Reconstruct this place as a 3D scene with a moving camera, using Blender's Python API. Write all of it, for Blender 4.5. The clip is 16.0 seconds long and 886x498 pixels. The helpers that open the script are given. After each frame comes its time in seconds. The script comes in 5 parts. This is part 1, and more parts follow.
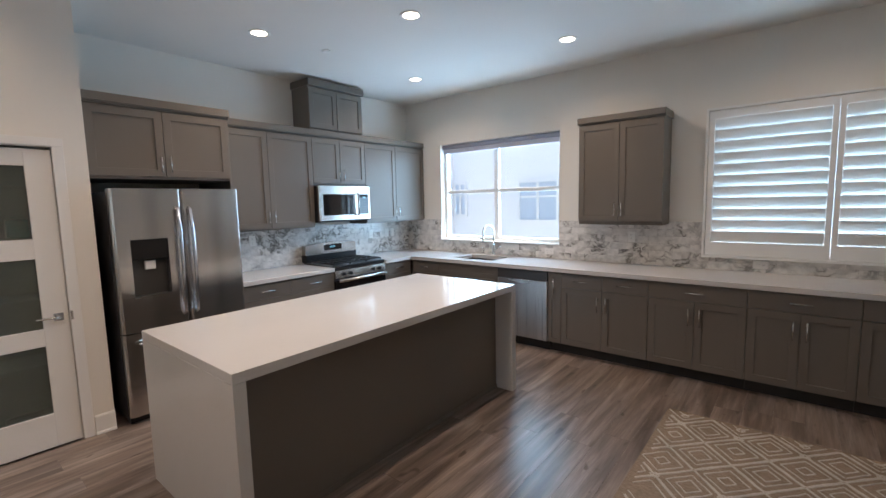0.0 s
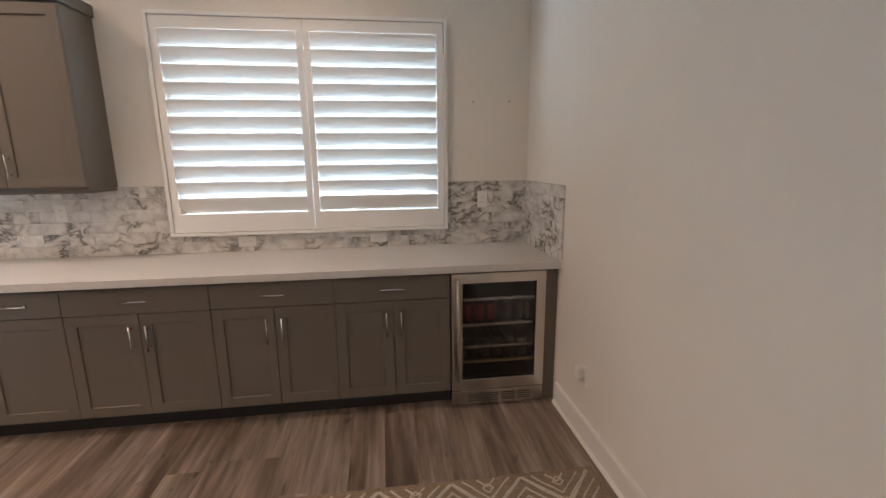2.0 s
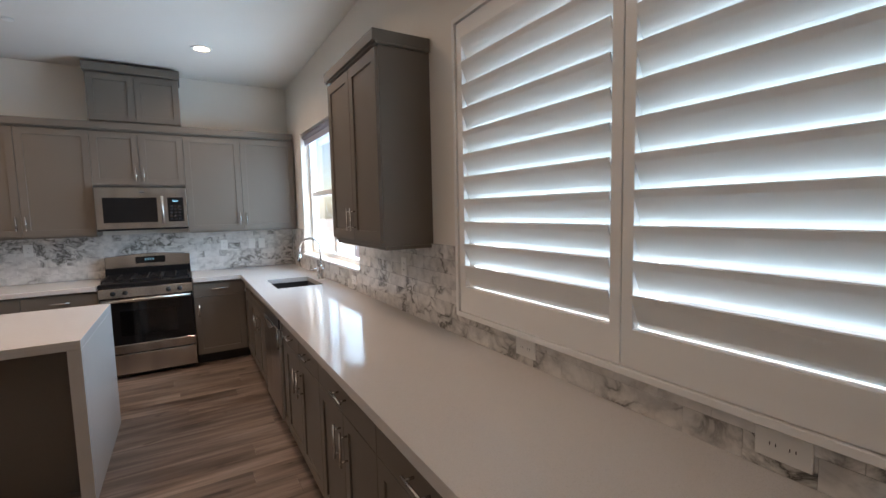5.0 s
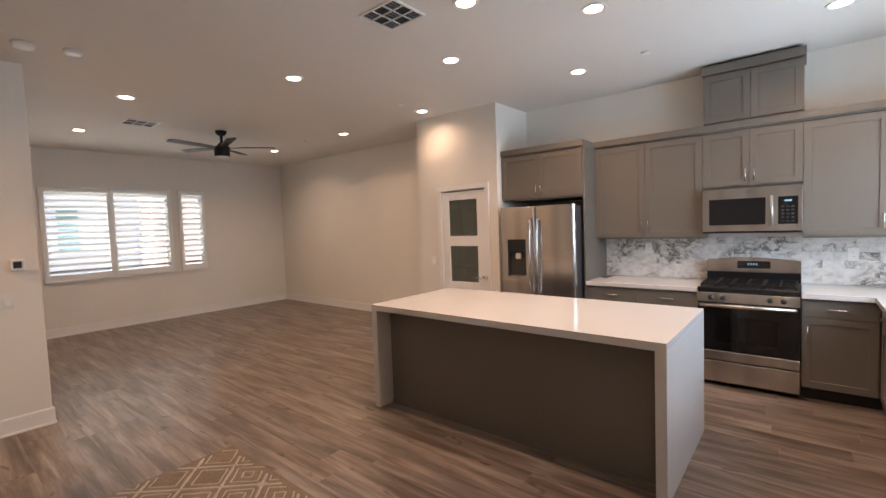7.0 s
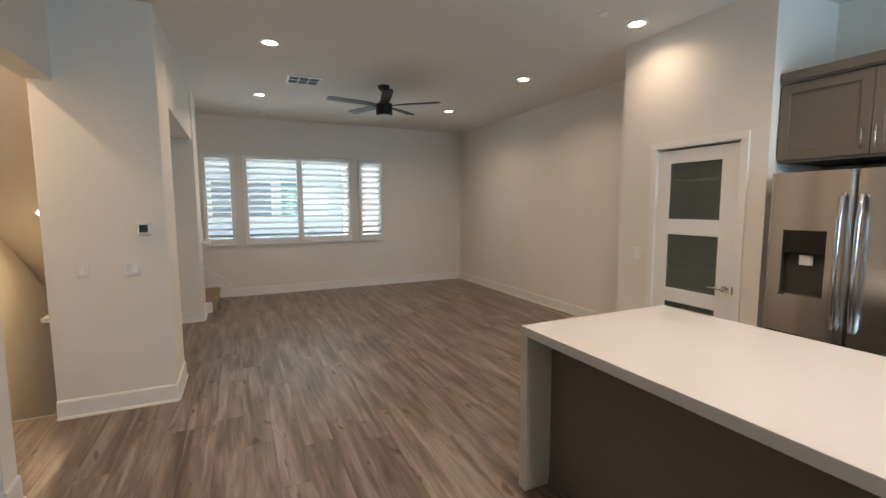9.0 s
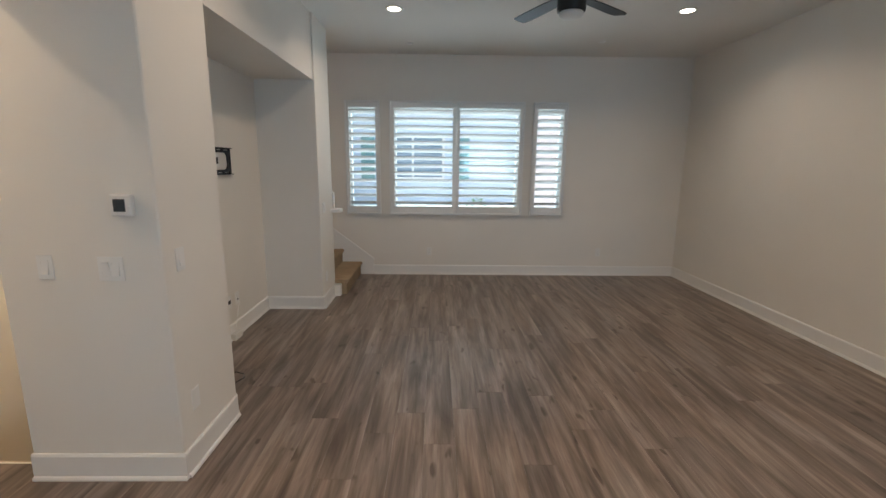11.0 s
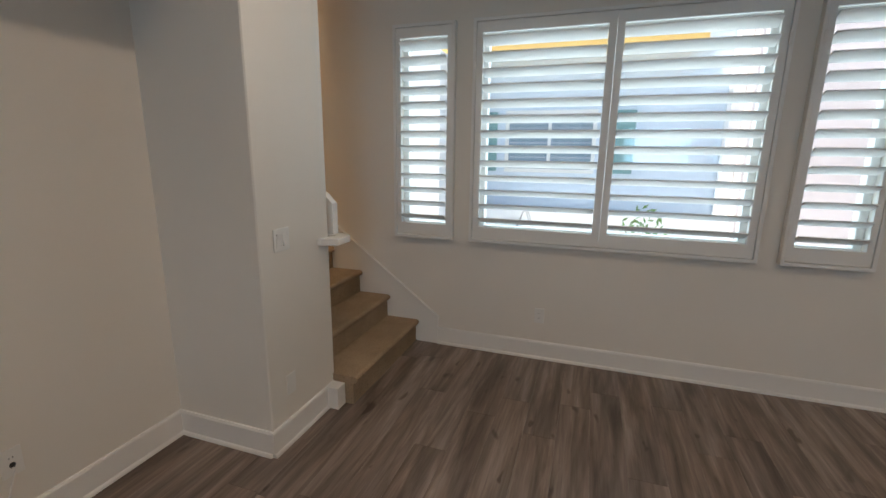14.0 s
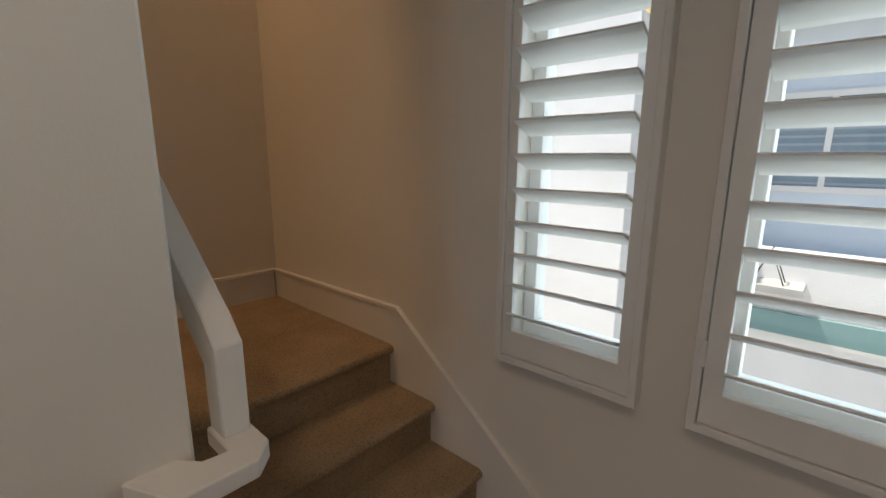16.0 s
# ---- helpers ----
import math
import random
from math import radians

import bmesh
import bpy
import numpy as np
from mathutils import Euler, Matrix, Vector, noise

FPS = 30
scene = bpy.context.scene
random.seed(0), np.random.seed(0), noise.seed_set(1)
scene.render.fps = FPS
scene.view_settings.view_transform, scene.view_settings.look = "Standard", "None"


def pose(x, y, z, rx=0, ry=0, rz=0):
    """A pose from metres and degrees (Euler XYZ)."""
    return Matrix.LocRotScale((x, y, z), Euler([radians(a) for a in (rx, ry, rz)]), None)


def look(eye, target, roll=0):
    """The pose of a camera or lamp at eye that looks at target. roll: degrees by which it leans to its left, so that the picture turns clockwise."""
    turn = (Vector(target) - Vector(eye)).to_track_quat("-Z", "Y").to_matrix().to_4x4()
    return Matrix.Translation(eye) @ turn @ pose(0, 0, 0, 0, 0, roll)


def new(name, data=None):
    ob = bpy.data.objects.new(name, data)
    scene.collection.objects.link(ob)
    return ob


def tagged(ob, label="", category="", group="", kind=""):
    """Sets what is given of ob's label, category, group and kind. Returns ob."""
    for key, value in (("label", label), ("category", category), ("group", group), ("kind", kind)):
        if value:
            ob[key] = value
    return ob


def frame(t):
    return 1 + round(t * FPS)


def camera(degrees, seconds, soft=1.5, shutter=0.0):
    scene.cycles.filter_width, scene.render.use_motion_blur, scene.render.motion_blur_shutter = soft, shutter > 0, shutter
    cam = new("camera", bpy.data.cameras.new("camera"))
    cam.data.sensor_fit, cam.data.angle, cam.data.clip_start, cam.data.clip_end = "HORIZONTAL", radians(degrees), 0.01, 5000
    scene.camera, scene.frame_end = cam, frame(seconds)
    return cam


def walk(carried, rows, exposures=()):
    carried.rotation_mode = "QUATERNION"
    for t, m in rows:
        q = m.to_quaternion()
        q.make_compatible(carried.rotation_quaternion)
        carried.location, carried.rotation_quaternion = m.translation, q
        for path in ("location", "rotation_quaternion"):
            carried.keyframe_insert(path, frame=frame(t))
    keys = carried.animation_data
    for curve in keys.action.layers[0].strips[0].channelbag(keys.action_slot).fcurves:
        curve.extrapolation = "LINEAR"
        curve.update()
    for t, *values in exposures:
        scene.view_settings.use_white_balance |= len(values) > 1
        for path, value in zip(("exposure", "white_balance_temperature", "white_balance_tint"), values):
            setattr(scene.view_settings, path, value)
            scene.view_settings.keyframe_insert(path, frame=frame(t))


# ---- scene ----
cam = camera(90.7, 16.0)
METRES, EYE, TILT, LEAN, TURN = 12.7, 1.5, 0.0, 0.0, 39.6
PATH = [
    (0, (0.185, -0.368, 1.617), (-1.073, 1.172, 1.403), -1.3),
    (0.5, (0.301, 0.014, 1.589), (-0.341, 1.889, 1.318), -2.6),
    (1, (0.411, 0.466, 1.562), (0.262, 2.436, 1.252), -1.5),
    (1.5, (0.688, 0.926, 1.527), (0.848, 2.888, 1.173), -0.9),
    (2, (0.871, 1.376, 1.516), (1.128, 3.319, 1.118), -0.6),
    (2.5, (1.058, 1.814, 1.493), (1.407, 3.739, 1.078), -0.3),
    (3, (1.299, 2.2, 1.481), (1.541, 4.146, 1.088), -0.6),
    (5.3, (1.231, 3.352, 1.584), (-0.659, 3.998, 1.43), -0.8),
    (5.5, (1.185, 3.357, 1.601), (-0.772, 3.742, 1.453), -0.7),
    (6, (1.111, 3.431, 1.602), (-0.867, 3.163, 1.476), -0.8),
    (6.5, (1.066, 3.462, 1.604), (-0.738, 2.611, 1.471), -1.8),
    (7, (0.89, 3.384, 1.596), (-0.646, 2.107, 1.484), -2.1),
    (7.5, (0.554, 3.267, 1.612), (-0.73, 1.739, 1.499), -1.0),
    (8, (0.161, 3.105, 1.584), (-0.871, 1.399, 1.441), 0.4),
    (8.5, (-0.106, 2.76, 1.565), (-1.086, 1.024, 1.4), -0.3),
    (9, (-0.284, 2.348, 1.561), (-1.126, 0.544, 1.361), -0.2),
    (9.2, (-0.374, 2.171, 1.549), (-1.089, 0.315, 1.341), 0.4),
    (11.3, (-1.103, 0.091, 1.583), (-0.973, -1.868, 1.202), -0.5),
    (11.5, (-1.142, -0.078, 1.573), (-0.868, -2.025, 1.206), -1.2),
    (12, (-1.246, -0.561, 1.56), (-0.553, -2.401, 1.197), -0.4),
    (12.5, (-1.264, -1.086, 1.54), (-0.469, -2.883, 1.162), 0.2),
    (13, (-1.317, -1.633, 1.539), (-0.555, -3.438, 1.138), 0.1),
    (13.5, (-1.32, -2.177, 1.538), (-0.622, -4.004, 1.121), 0.6),
    (14, (-1.232, -2.725, 1.537), (-0.613, -4.578, 1.11), 0.7),
    (14.5, (-1.191, -3.26, 1.552), (-0.494, -5.086, 1.125), 0.4),
    (15, (-1.03, -3.762, 1.543), (-0.239, -5.55, 1.121), 0.8),
    (15.5, (-0.848, -4.233, 1.555), (0.205, -5.881, 1.134), -0.6),
    (16, (-0.6, -4.682, 1.582), (0.712, -6.135, 1.173), 0.3),
]
walk(cam, [(t, look(eye, target, roll)) for t, eye, target, roll in PATH],
     [(0, 1.15, 6350, 16.4), (0.5, 1.2, 6850, 16.5), (1.5, 1.38, 7300, 21), (2, 1.66, 7250, 22),
      (2.5, 1.70, 6800, 18.5), (3, 1.70, 6600, 17), (5.5, 0.70, 7850, 27), (6, 1.1, 8350, 30),
      (6.5, 1.29, 8000, 26), (7, 1.4, 7900, 27.5), (8, 1.37, 7500, 22), (8.5, 1.33, 7050, 18),
      (9, 1.3, 6800, 13), (11.5, 1.15, 6330, 10.5), (12.5, 1.07, 6330, 8.8), (13.5, 1.15, 6500, 11.5),
      (14.5, 0.70, 6600, 13.5), (15.5, 0.44, 6950, 15.5), (16, 0.5, 7100, 16)])

# world, sun, lights
SUN_EL, SUN_AZ = 64.0, 72.0
world = bpy.data.worlds.new("world")
scene.world = world
world.use_nodes = True
_wn = world.node_tree
_sky = _wn.nodes.new("ShaderNodeTexSky")
_sky.sky_type, _sky.sun_disc = "NISHITA", False
_sky.sun_elevation, _sky.sun_rotation = radians(SUN_EL), radians(SUN_AZ)
_bg = _wn.nodes["Background"]
_wn.links.new(_sky.outputs[0], _bg.inputs[0])
_bg.inputs[1].default_value = 0.15
_sd = bpy.data.lights.new("sun", "SUN")
_sd.energy, _sd.angle, _sd.color = 5.0, radians(0.6), (1.0, 0.95, 0.88)
_sun = new("sun", _sd)
_az, _el = radians(SUN_AZ), radians(SUN_EL)
_sun.matrix_world = look((0, 0, 20), (-math.sin(_az) * math.cos(_el), -math.cos(_az) * math.cos(_el), 20 - math.sin(_el)))

CEIL = 3.05
DOWNLIGHTS = [(-3.38, 3.56), (-1.52, 3.56), (-2.21, 2.24), (-3.38, 1.645), (-1.525, 1.645), (-2.25, 0.945),
              (-1.53, -0.41), (-3.35, -0.405), (-0.62, -2.11), (-3.44, -2.13), (-3.41, -4.11), (-0.62, -4.19), (0.34, 3.56)]


def area_lamp(name, x, y, z, size, watts, color, size_y=None, aim=(0, 0, -1), spread=150):
    d = bpy.data.lights.new(name, "AREA")
    d.energy, d.color, d.size, d.spread = watts, color, size, radians(spread)
    d.shape = "DISK"
    if size_y:
        d.shape, d.size_y = "RECTANGLE", size_y
    ob = new(name, d)
    ob.matrix_world = look((x, y, z), (x + aim[0], y + aim[1], z + aim[2]))
    return ob


LAMP_WATTS = 3.75
DIMMED = {(-3.35, -0.405): 0.45, (0.34, 3.56): 0.5}
for _x, _y in DOWNLIGHTS:
    area_lamp("downlight_lamp", _x, _y, CEIL - 0.008, 0.13, LAMP_WATTS * DIMMED.get((_x, _y), 1.0), (1.0, 0.78, 0.58), spread=145)
area_lamp("stair_lamp_up", 1.45, -3.9, 5.35, 0.7, 16, (1.0, 0.62, 0.32))
area_lamp("stair_lamp_down", 1.42, -3.18, 1.46, 0.13, 3.5, (1.0, 0.72, 0.42), aim=(0, 0.25, -1))
area_lamp("hall_lamp", 1.62, -1.10, CEIL - 0.012, 0.13, 6.0, (1.0, 0.76, 0.52), spread=160)
# the sky's light in the window openings
area_lamp("window_light_sink", -2.9, 4.72, 1.75, 1.7, 36, (0.44, 0.73, 1.0), 1.25, (0, -1, 0), 170)
area_lamp("window_light_counter", 0.4, 4.74, 1.60, 1.75, 25, (0.46, 0.75, 1.0), 1.35, (0, -1, 0.35), 170)
area_lamp("window_light_living", -1.31, -6.14, 1.67, 3.0, 15, (0.66, 0.86, 0.98), 1.4, (0, 1, 0), 170)


# materials
def mat(name, rough=0.5, metal=0.0, spec=0.5):
    m = bpy.data.materials.new(name)
    m.use_nodes = True
    b = m.node_tree.nodes["Principled BSDF"]
    b.inputs["Roughness"].default_value = rough
    b.inputs["Metallic"].default_value = metal
    b.inputs["Specular IOR Level"].default_value = spec
    return m, m.node_tree, b


def node(nt, kind, **vals):
    n = nt.nodes.new(kind)
    for k, v in vals.items():
        n.inputs[k.replace("_", " ")].default_value = v
    return n


def coords(nt, scale=(1, 1, 1), rand=0.0):
    tc = nt.nodes.new("ShaderNodeTexCoord")
    mp = nt.nodes.new("ShaderNodeMapping")
    mp.inputs["Scale"].default_value = scale
    nt.links.new(tc.outputs["Object"], mp.inputs["Vector"])
    if rand:
        oi = nt.nodes.new("ShaderNodeObjectInfo")
        mul = nt.nodes.new("ShaderNodeVectorMath")
        mul.operation = "MULTIPLY"
        comb = nt.nodes.new("ShaderNodeCombineXYZ")
        for i in range(3):
            nt.links.new(oi.outputs["Random"], comb.inputs[i])
        nt.links.new(comb.outputs[0], mul.inputs[0])
        mul.inputs[1].default_value = (rand, rand * 1.7, rand * 0.6)
        nt.links.new(mul.outputs[0], mp.inputs["Location"])
    return mp


def ramp(nt, src, stops, interp="LINEAR"):
    r = nt.nodes.new("ShaderNodeValToRGB")
    r.color_ramp.interpolation = interp
    el = r.color_ramp.elements
    while len(el) < len(stops):
        el.new(0.5)
    for e, (p, c) in zip(el, stops):
        e.position = p
        e.color = (*c, 1)
    nt.links.new(src, r.inputs[0])
    return r


def bump(nt, b, src, strength, dist=0.002):
    bp = nt.nodes.new("ShaderNodeBump")
    bp.inputs["Strength"].default_value = strength
    bp.inputs["Distance"].default_value = dist
    nt.links.new(src, bp.inputs["Height"])
    nt.links.new(bp.outputs[0], b.inputs["Normal"])


def painted(name, c, rough=0.6, var=0.04, bumpy=0.12, grain=220, spec=0.4):
    m, nt, b = mat(name, rough, 0, spec)
    mp = coords(nt)
    n1 = node(nt, "ShaderNodeTexNoise", Scale=0.9, Detail=3.0)
    n2 = node(nt, "ShaderNodeTexNoise", Scale=grain, Detail=2.0)
    nt.links.new(mp.outputs[0], n1.inputs["Vector"])
    nt.links.new(mp.outputs[0], n2.inputs["Vector"])
    r = ramp(nt, n1.outputs[0], [(0.3, tuple(v * (1 - var) for v in c)), (0.7, tuple(min(1, v * (1 + var)) for v in c))])
    nt.links.new(r.outputs[0], b.inputs["Base Color"])
    bump(nt, b, n2.outputs[0], bumpy, 0.001)
    return m


WALL = painted("wall_paint", (0.77, 0.735, 0.675), 0.75, 0.03, 0.25, 160, 0.25)
CEILM = painted("ceiling_paint", (0.74, 0.72, 0.68), 0.85, 0.02, 0.35, 120, 0.2)
TRIM = painted("trim_paint", (0.79, 0.775, 0.745), 0.35, 0.02, 0.05)
SHUT = painted("shutter_paint", (0.80, 0.80, 0.78), 0.6, 0.02, 0.04)
CAB = painted("cabinet_lacquer", (0.145, 0.126, 0.106), 0.40, 0.05, 0.05, 300)
# cabinet brown taken near black: the shade under the base cabinets, as colour
CAB_SHADE = painted("cabinet_shadow", (0.03, 0.028, 0.027), 0.7)
PLASTIC = painted("white_plastic", (0.78, 0.77, 0.74), 0.3, 0.01, 0.0)
BLACK = painted("black_plastic", (0.010, 0.010, 0.011), 0.30, 0.1, 0.05)
BLACKM = painted("black_metal", (0.008, 0.008, 0.009), 0.5, 0.1, 0.1, 400)
VINYL = painted("window_vinyl", (0.82, 0.82, 0.80), 0.3, 0.01, 0.0)
SHADE = painted("roller_shade", (0.30, 0.31, 0.38), 0.8, 0.05, 0.2, 600)
EXT_W = painted("white_stucco", (0.86, 0.86, 0.855), 0.9, 0.04, 0.6, 60)
EXT_B = painted("pale_blue_stucco", (0.66, 0.75, 0.84), 0.9, 0.04, 0.5, 60)
EXT_P = painted("pink_brick_paint", (0.76, 0.66, 0.64), 0.9, 0.1, 0.5, 60)
EXT_Y = painted("ochre_paint", (0.80, 0.52, 0.17), 0.8, 0.05, 0.3, 60)
CONC = painted("concrete", (0.50, 0.49, 0.47), 0.9, 0.1, 0.5, 40)
LEAF = painted("leaf_green", (0.17, 0.31, 0.09), 0.6, 0.3, 0.1)
BARK = painted("bark", (0.15, 0.11, 0.08), 0.9, 0.2, 0.5, 60)


def quartz():
    m, nt, b = mat("white_quartz", 0.11, 0, 0.28)
    mp = coords(nt)
    n = node(nt, "ShaderNodeTexNoise", Scale=420.0, Detail=2.0)
    n2 = node(nt, "ShaderNodeTexNoise", Scale=2.2, Detail=4.0)
    for k in (n, n2):
        nt.links.new(mp.outputs[0], k.inputs["Vector"])
    add = nt.nodes.new("ShaderNodeMath")
    add.operation = "MULTIPLY_ADD"
    add.inputs[1].default_value = 0.3
    nt.links.new(n2.outputs[0], add.inputs[0])
    nt.links.new(n.outputs[0], add.inputs[2])
    r = ramp(nt, add.outputs[0], [(0.42, (0.49, 0.48, 0.465)), (0.55, (0.575, 0.565, 0.55)), (1, (0.62, 0.61, 0.60))])
    nt.links.new(r.outputs[0], b.inputs["Base Color"])
    return m


QUARTZ = quartz()


def steel(name, c, rough, horizontal=True, aniso=0.0):
    m, nt, b = mat(name, rough, 1.0)
    b.inputs["Base Color"].default_value = (*c, 1)
    mp = coords(nt, (1.5, 1.5, 500) if horizontal else (500, 500, 1.5))
    n = node(nt, "ShaderNodeTexNoise", Scale=1.0, Detail=2.0)
    nt.links.new(mp.outputs[0], n.inputs["Vector"])
    mr = nt.nodes.new("ShaderNodeMapRange")
    mr.inputs[3].default_value, mr.inputs[4].default_value = rough * 0.92, rough * 1.08
    nt.links.new(n.outputs[0], mr.inputs[0])
    nt.links.new(mr.outputs[0], b.inputs["Roughness"])
    if aniso:
        b.inputs["Anisotropic"].default_value = aniso
    # broad upright streaks of tone stand in for the steel's vertical highlights
    n2 = node(nt, "ShaderNodeTexNoise", Scale=1.0, Detail=1.0)
    mp2 = coords(nt, (6, 6, 0.25))
    nt.links.new(mp2.outputs[0], n2.inputs["Vector"])
    cr = ramp(nt, n2.outputs[0], [(0.35, tuple(v * 0.86 for v in c)), (0.65, tuple(min(1, v * 1.12) for v in c))])
    nt.links.new(cr.outputs[0], b.inputs["Base Color"])
    if aniso:
        tg = nt.nodes.new("ShaderNodeTangent")
        tg.direction_type, tg.axis = "RADIAL", "Z"
        nt.links.new(tg.outputs[0], b.inputs["Tangent"])
    return m


STEEL = steel("brushed_steel", (0.56, 0.525, 0.49), 0.24, True, 0.4)
STEELV = steel("brushed_steel_vertical", (0.50, 0.48, 0.46), 0.28, False)
NICKEL = steel("satin_nickel", (0.66, 0.65, 0.63), 0.25)
CHROME = steel("chrome", (0.80, 0.80, 0.80), 0.06)


def flat(name, c, rough=0.3, metal=0.0, emit=0.0, ecol=None):
    m, nt, b = mat(name, rough, metal)
    b.inputs["Base Color"].default_value = (*c, 1)
    if emit:
        b.inputs["Emission Color"].default_value = (*(ecol or c), 1)
        b.inputs["Emission Strength"].default_value = emit
    return m


BLACKGLASS = flat("black_glass", (0.008, 0.008, 0.009), 0.06)
FANLENS = flat("frosted_lens", (0.7, 0.7, 0.68), 0.4)
LENS = flat("lamp_lens", (1, 0.9, 0.75), 0.4, 0, 6.0, (1.0, 0.86, 0.68))
DISPLAY = flat("display_glow", (0.2, 0.5, 0.6), 0.3, 0, 0.04, (0.5, 0.85, 1.0))
SCREEN = flat("thermostat_screen", (0.03, 0.045, 0.055), 0.15)
SLOT = flat("dark_slot", (0.02, 0.02, 0.02), 0.6)
SINKM = painted("black_composite", (0.03, 0.03, 0.032), 0.4, 0.1, 0.3, 300)
RED = flat("drink_can_red", (0.25, 0.05, 0.06), 0.35, 0.3)
CANG = flat("drink_can_grey", (0.12, 0.12, 0.13), 0.35, 0.5)
WOODSH = painted("beech_shelf_front", (0.33, 0.24, 0.13), 0.5, 0.1, 0.1)


def glass(name, tint=(1, 1, 1), rough=0.0, gloss=1.0):
    m = bpy.data.materials.new(name)
    m.use_nodes = True
    nt = m.node_tree
    nt.nodes.remove(nt.nodes["Principled BSDF"])
    out = nt.nodes["Material Output"]
    tr = nt.nodes.new("ShaderNodeBsdfTransparent")
    tr.inputs[0].default_value = (*tint, 1)
    gl = nt.nodes.new("ShaderNodeBsdfGlossy")
    gl.inputs["Roughness"].default_value = rough
    lw = nt.nodes.new("ShaderNodeLayerWeight")
    lw.inputs["Blend"].default_value = 0.5
    pw = nt.nodes.new("ShaderNodeMath")
    pw.operation = "POWER"
    pw.inputs[1].default_value = 5.0
    nt.links.new(lw.outputs["Facing"], pw.inputs[0])
    fr = nt.nodes.new("ShaderNodeMath")
    fr.operation = "MULTIPLY_ADD"
    fr.inputs[1].default_value, fr.inputs[2].default_value = 0.92, 0.035
    nt.links.new(pw.outputs[0], fr.inputs[0])
    mx = nt.nodes.new("ShaderNodeMixShader")
    nt.links.new(fr.outputs[0], mx.inputs[0])
    nt.links.new(tr.outputs[0], mx.inputs[1])
    nt.links.new(gl.outputs[0], mx.inputs[2])
    nt.links.new(mx.outputs[0], out.inputs[0])
    return m


GLASS = glass("window_glass", (0.95, 0.98, 0.97))
DARKGLASS = glass("tinted_glass", (0.78, 0.78, 0.78))
FROST, _nt, _b = mat("frosted_glass", 0.14)
_b.inputs["Base Color"].default_value = (0.50, 0.55, 0.50, 1)
_b.inputs["Transmission Weight"].default_value = 0.86
_b.inputs["IOR"].default_value = 1.2


def mixed(nt, kind, a, b, amount=1.0):
    mul = nt.nodes.new("ShaderNodeMixRGB")
    mul.blend_type = kind
    mul.inputs[0].default_value = amount
    nt.links.new(a, mul.inputs[1])
    nt.links.new(b, mul.inputs[2])
    return mul.outputs[0]


def wood_floor():
    m, nt, b = mat("vinyl_plank", 0.3, 0, 0.5)
    # broad bands of tone along the plank, finer streaks, pores, and knots
    band = node(nt, "ShaderNodeTexNoise", Scale=1.0, Detail=4.0, Roughness=0.55, Distortion=0.55)
    nt.links.new(coords(nt, (11.0, 1.05, 1.0), 37.0).outputs[0], band.inputs["Vector"])
    streak = node(nt, "ShaderNodeTexNoise", Scale=1.0, Detail=5.0, Roughness=0.6, Distortion=0.25)
    nt.links.new(coords(nt, (34.0, 1.8, 1.0), 17.0).outputs[0], streak.inputs["Vector"])
    pore = node(nt, "ShaderNodeTexNoise", Scale=1.0, Detail=3.0)
    nt.links.new(coords(nt, (150.0, 7.0, 1.0), 11.0).outputs[0], pore.inputs["Vector"])
    cloud = node(nt, "ShaderNodeTexNoise", Scale=2.0, Detail=3.0)
    nt.links.new(coords(nt, (1.6, 0.6, 1.0), 23.0).outputs[0], cloud.inputs["Vector"])
    knot = node(nt, "ShaderNodeTexNoise", Scale=1.0, Detail=1.0, Distortion=0.4)
    nt.links.new(coords(nt, (13.0, 5.0, 1.0), 29.0).outputs[0], knot.inputs["Vector"])
    c = ramp(nt, band.outputs[0], [(0.31, (0.090, 0.064, 0.050)), (0.42, (0.148, 0.113, 0.092)), (0.53, (0.218, 0.173, 0.146)), (0.68, (0.31, 0.258, 0.224))]).outputs[0]
    c = mixed(nt, "MULTIPLY", c, ramp(nt, streak.outputs[0], [(0.34, (0.74, 0.73, 0.73)), (0.5, (0.97, 0.97, 0.97)), (0.66, (1.18, 1.18, 1.18))]).outputs[0])
    c = mixed(nt, "MULTIPLY", c, ramp(nt, pore.outputs[0], [(0.32, (0.88, 0.87, 0.86)), (0.62, (1.05, 1.05, 1.05))]).outputs[0])
    c = mixed(nt, "MULTIPLY", c, ramp(nt, cloud.outputs[0], [(0.3, (0.80, 0.81, 0.84)), (0.7, (1.16, 1.12, 1.07))]).outputs[0])
    c = mixed(nt, "MULTIPLY", c, ramp(nt, knot.outputs[0], [(0.24, (0.45, 0.40, 0.36)), (0.31, (1.0, 1.0, 1.0))]).outputs[0])
    oi = nt.nodes.new("ShaderNodeObjectInfo")
    c = mixed(nt, "MULTIPLY", c, ramp(nt, oi.outputs["Random"], [(0.0, (0.96, 0.96, 0.96)), (0.5, (1.0, 1.0, 1.0)), (1.0, (1.04, 1.04, 1.04))]).outputs[0])
    nt.links.new(c, b.inputs["Base Color"])
    rr = nt.nodes.new("ShaderNodeMapRange")
    rr.inputs[3].default_value, rr.inputs[4].default_value = 0.25, 0.42
    nt.links.new(streak.outputs[0], rr.inputs[0])
    nt.links.new(rr.outputs[0], b.inputs["Roughness"])
    bump(nt, b, pore.outputs[0], 0.10, 0.001)
    return m


PLANK = wood_floor()


